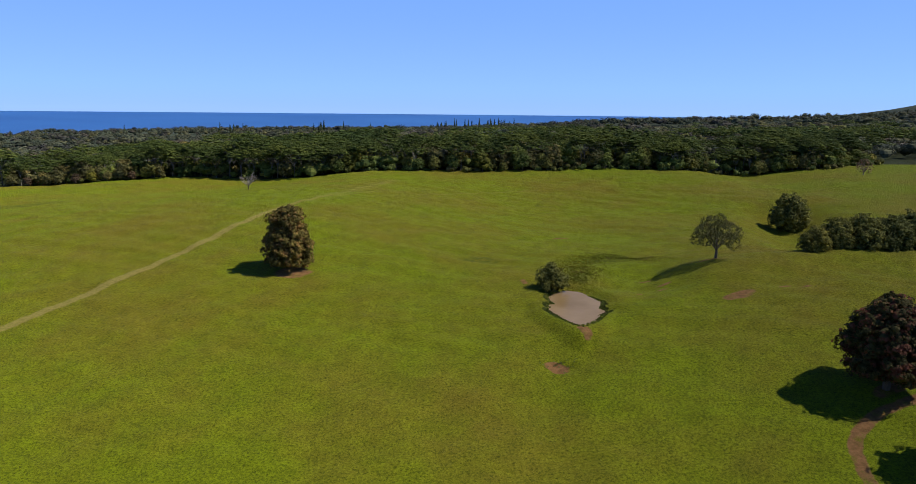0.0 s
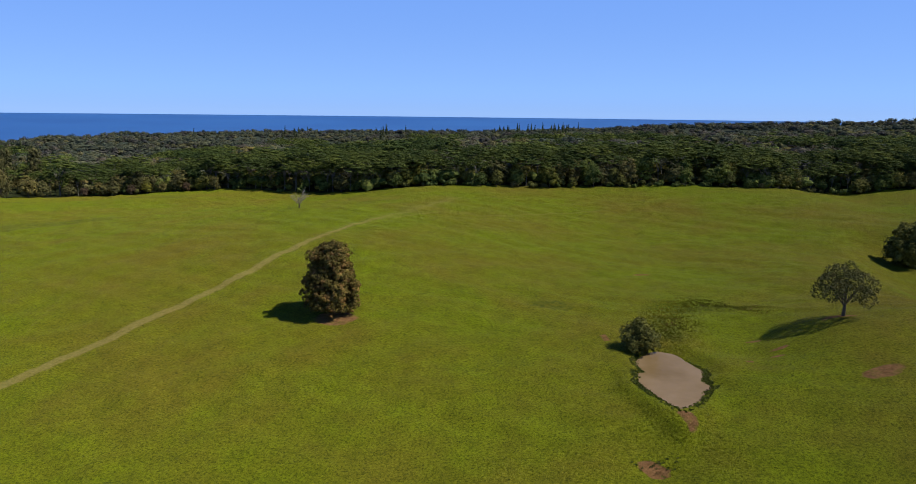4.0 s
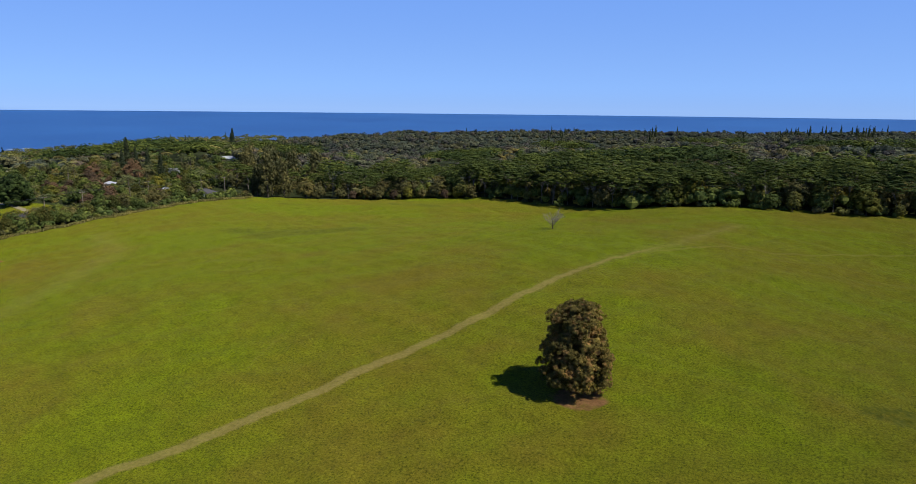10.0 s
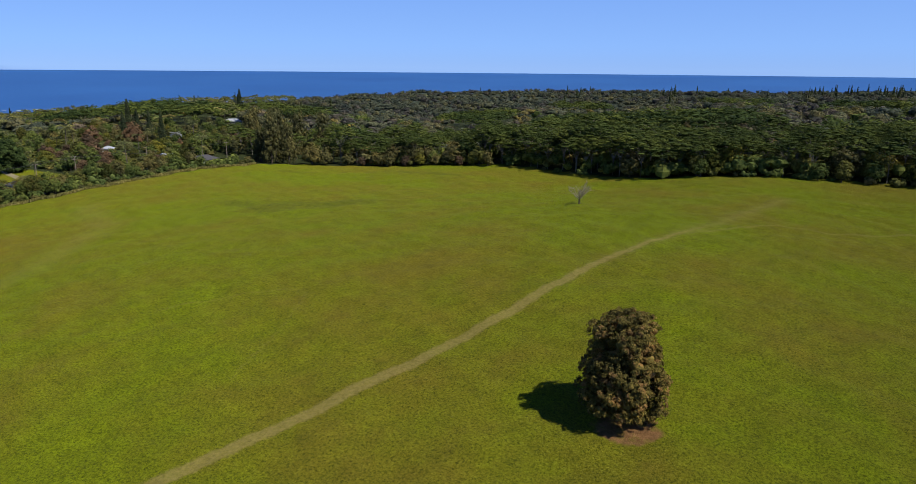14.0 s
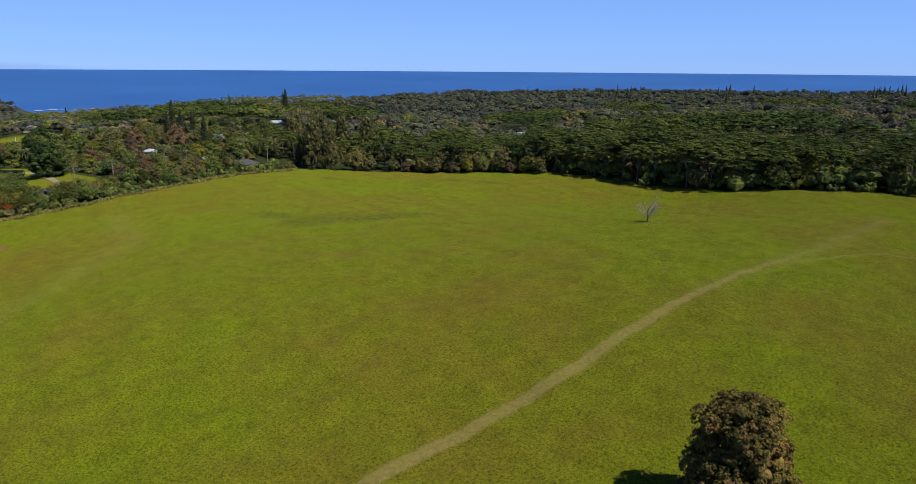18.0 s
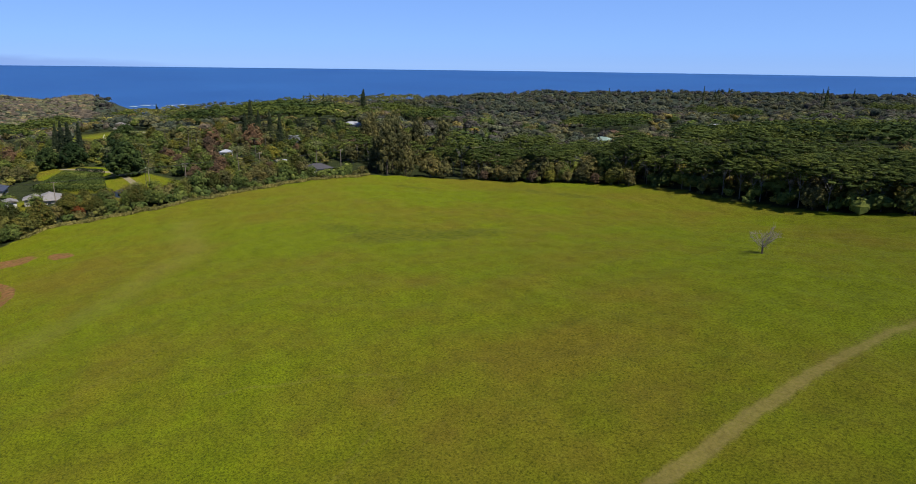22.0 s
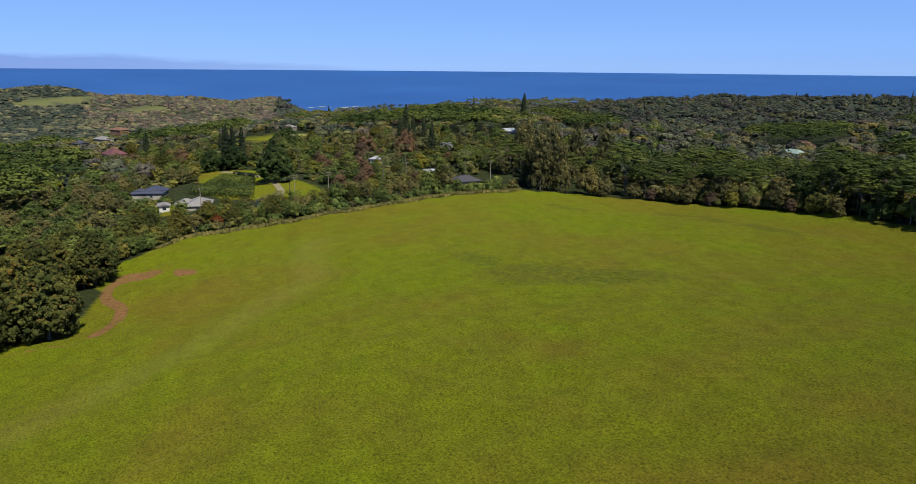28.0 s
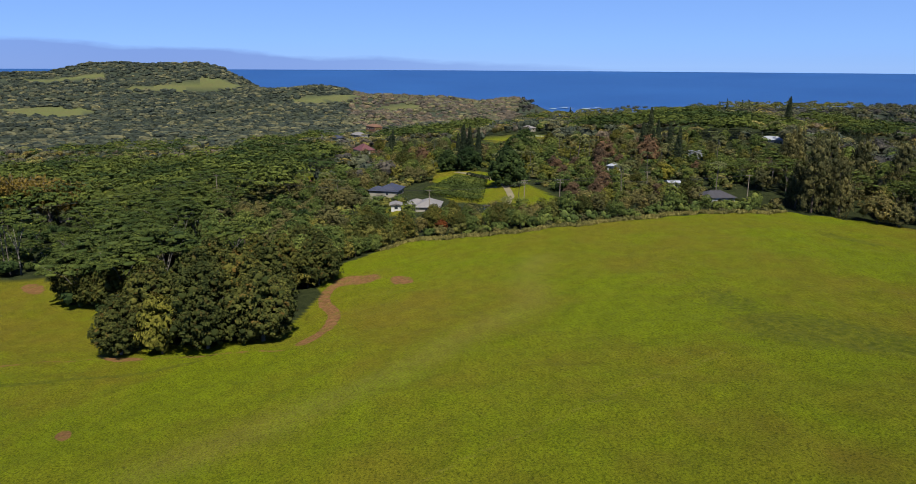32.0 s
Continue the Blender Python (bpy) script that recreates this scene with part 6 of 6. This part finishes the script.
def utility_pole(tall, arms):
    ob = thing("utility_pole", "weathered timber utility pole with a crossarm", "pole", "utility poles")
    bm = bmesh.new()
    limb(bm, [(0, 0, -1), (0, 0, tall * 0.5), (0, 0, tall)], [0.19, 0.16, 0.12], 8)
    part("pole", bm, TIMBER, ob)
    for k in range(arms):
        z = tall - 0.5 - k * 1.1
        part("crossarm", one_box(0, 0.16, z, 2.6, 0.12, 0.14, bevel=0.015), TIMBER, ob)
        for sx in (-1.15, -0.45, 0.45, 1.15):
            bm = bmesh.new()
            limb(bm, [(sx, 0.16, z + 0.07), (sx, 0.16, z + 0.18), (sx, 0.16, z + 0.28)], [0.04, 0.07, 0.04], 6)
            part("insulator", bm, CERAMIC, ob)
    return ob


POLES = [(-298, 349, 9.5, 75, 1), (-331, 326, 9, 75, 1), (-322, 280, 10.5, 62, 2), (-347, 277, 8.5, 62, 2), (-340, 233, 11, 50, 1), (-400, 157, 24, 30, 1), (-350, 88, 22, 20, 1), (-353, 86, 17, 20, 1)]
tops = []
for x, y, tall, turn, arms in POLES:
    p = utility_pole(tall, arms)
    p.matrix_basis = pose(x, y, height(x, y), 0, 0, turn)
    tops.append((Vector((x, y, height(x, y) + tall - 0.25)), turn))
for i, j in ((0, 2), (2, 4), (4, 5), (5, 6), (1, 3)):
    (a, ta), (c, tc) = tops[i], tops[j]
    for s in (-1.1, 0.45, 1.1):
        off_a, off_c = Vector((math.cos(radians(ta)), math.sin(radians(ta)), 0)) * s, Vector((math.cos(radians(tc)), math.sin(radians(tc)), 0)) * s
        bm = bmesh.new()
        sag = (c - a).length * 0.02
        limb(bm, [(a + off_a).lerp(c + off_c, f) - Vector((0, 0, sag * 4 * f * (1 - f))) for f in np.linspace(0, 1, 13)], [0.022] * 13, 4)
        me = bpy.data.meshes.new("power_cable")
        bm.to_mesh(me)
        bm.free()
        me.materials.append(CABLE)
        tagged(new("power_cable", me), "thin black power cable slung between poles", "cable", "power cables")


def rail_fence(line, post_gap=6.0):
    ob = thing("paddock_fence", "white timber post-and-rail fence round a lawn", "fence", "paddock fences")
    for (ax, ay), (bx, by) in zip(line, line[1:]):
        length = math.hypot(bx - ax, by - ay)
        n = max(1, round(length / post_gap))
        turn = math.atan2(by - ay, bx - ax)
        for k in range(n):
            x, y = ax + (bx - ax) * k / n, ay + (by - ay) * k / n
            x2, y2 = ax + (bx - ax) * (k + 1) / n, ay + (by - ay) * (k + 1) / n
            z, z2 = height(x, y), height(x2, y2)
            part("post", one_box(x, y, z + 0.6, 0.16, 0.16, 1.9, bevel=0.01), WHITE, ob)
            for up in (0.55, 0.98, 1.4):
                bm = bmesh.new()
                limb(bm, [(x, y, z + up), ((x + x2) / 2, (y + y2) / 2, (z + z2) / 2 + up), (x2, y2, z2 + up)], [0.09, 0.09, 0.09], 4)
                part("rail", bm, WHITE, ob)
    return ob


rail_fence([(-705, 452), (-668, 440), (-640, 446), (-622, 450)])
rail_fence([(-682, 424), (-640, 402), (-600, 396), (-582, 408)])


def parked_car(x, y, turn):
    ob = thing("parked_car", "small white parked car on the asphalt yard", "car")
    ob.matrix_basis = pose(x, y, height(x, y) + 0.14, 0, 0, turn)
    paint, t, b = material("white_car_paint", 0.25, 0.5)
    b.inputs["Base Color"].default_value = (0.78, 0.78, 0.77, 1)
    rubber = simple("black_rubber", (0.02, 0.02, 0.02), 0.8, 0.1, 4)
    steel = simple("silver_rim", (0.5, 0.5, 0.5), 0.3, 0.05, 4, 1.0)
    part("body", one_box(0, 0, 0.58, 4.2, 1.72, 0.62, bevel=0.14), paint, ob)
    bm = bmesh.new()
    box(bm, -0.2, 0, 1.14, 2.3, 1.5, 0.56)
    for v in bm.verts:
        if v.co.z > 1.2:
            v.co.x = -0.2 + (v.co.x + 0.2) * 0.72
            v.co.y *= 0.86
    bmesh.ops.bevel(bm, geom=list(bm.edges), offset=0.06, segments=2, affect="EDGES")
    part("cabin", bm, paint, ob)
    for s in (-1, 1):
        part("side_window", one_box(-0.2, s * 0.70, 1.16, 1.6, 0.08, 0.34, bevel=0.02), DARK_GLASS, ob, "dark side window")
        part("windscreen", one_box(-0.2 + s * 1.0, 0, 1.14, 0.1, 1.2, 0.36, bevel=0.02), DARK_GLASS, ob, "dark windscreen")
        part("headlight", one_box(2.08, s * 0.6, 0.66, 0.08, 0.32, 0.16, bevel=0.02), CERAMIC, ob)
        for fx in (-1.25, 1.3):
            bm = bmesh.new()
            bmesh.ops.create_cone(bm, cap_ends=True, segments=18, radius1=0.32, radius2=0.32, depth=0.2, matrix=Matrix.Translation((fx, s * 0.78, 0.32)) @ Matrix.Rotation(math.pi / 2, 4, "X"))
            wheel = part("wheel", bm, rubber, ob, "black rubber tyre")
            bm = bmesh.new()
            bmesh.ops.create_cone(bm, cap_ends=True, segments=14, radius1=0.2, radius2=0.18, depth=0.06, matrix=Matrix.Translation((fx, s * 0.87, 0.32)) @ Matrix.Rotation(math.pi / 2, 4, "X"))
            part("rim", bm, steel, wheel, "silver rim")
    return ob


parked_car(-327, 338, 20)
silver = plant("fan_palm", "silvery blue fan palm in a garden", "palm", [([(0, 0, -0.5), (0, 0, 2.5), (0.1, 0, 4)], [0.3, 0.24, 0.2])], BARK_GREY,
               palm_leaves(4.5, 26, 2.8), foliage("silver_fronds", (0.20, 0.21, 0.23), (0.36, 0.37, 0.39)))
silver.matrix_basis = sized(-396, 402, 1.3)

# the low green between the gardens' trees
x, y = polar_scatter(36, 100, 190, 640, 5.2, 8.0)
near_house = np.zeros(x.shape, bool)
for a, c, r in ROOFS:
    near_house |= np.hypot(x - a, y - c) < r * (0.62 if a > -345 and c > 300 else 0.78)
open_lawn = np.zeros(x.shape, bool)
for k, lawn in enumerate(LAWNS):
    if k != 5:
        open_lawn |= inside(lawn, x, y)
ok = ~inside(PASTURE_EDGE, x, y) & ~near_house & ~open_lawn & ~inside(CROPS, x, y) & (away_from(HEDGE, x, y) > 9) & (away_from([(-470, 292), (-440, 293), (-412, 292), (-385, 286), (-362, 278), (-344, 268), (-330, 258)], x, y) > 5) & (away_from([(-345, 350), (-332, 341), (-318, 332), (-306, 326)], x, y) > 6)
ok &= (inside(GARDENS, x, y) | inside([(-300, 180), (-330, 205), (-345, 262), (-420, 250), (-520, 262), (-560, 150), (-440, 140), (-380, 190)], x, y)) & ~inside([(-372, 222), (-330, 214), (-318, 240), (-352, 256)], x, y)
wood_stuff("garden_undergrowth", "low shrubs and ferns filling the ground between garden trees", x[ok], y[ok], rng.uniform(1.6, 4.2, ok.sum()), "low_broad", [LEAF[k] for k in ("broad", "olive", "grey", "broad", "yellow")], broad=1.5)

# surf on the reef off the headland
bm = bmesh.new()
for k in range(14):
    f = k / 13
    x, y = -2125 + 70 * f + 18 * math.sin(k * 0.9), 1195 + 170 * f + 12 * math.sin(k * 1.7)
    n = 9
    r = 3 + 6 * abs(math.sin(k * 2.3))
    z = SEA_SHORE + (SEA_RIM - SEA_SHORE) * max(0.0, (math.hypot(x - MID_X, y - MID_Y) - 2000) / 2920) ** 1.25 + 1.5
    bm.faces.new([bm.verts.new((x + 1.9 * r * math.cos(j * math.tau / n) * (1 + 0.25 * math.sin(3 * j + k)), y + r * math.sin(j * math.tau / n), z + 0.01 * k)) for j in range(n)])
me = bpy.data.meshes.new("surf")
bm.to_mesh(me)
bm.free()
me.materials.append(simple("white_foam", (0.45, 0.50, 0.52), 0.8, 0.1, 0.05))
tagged(new("surf", me), "white breaking surf on the reef below the headland", "surf", kind="stuff")
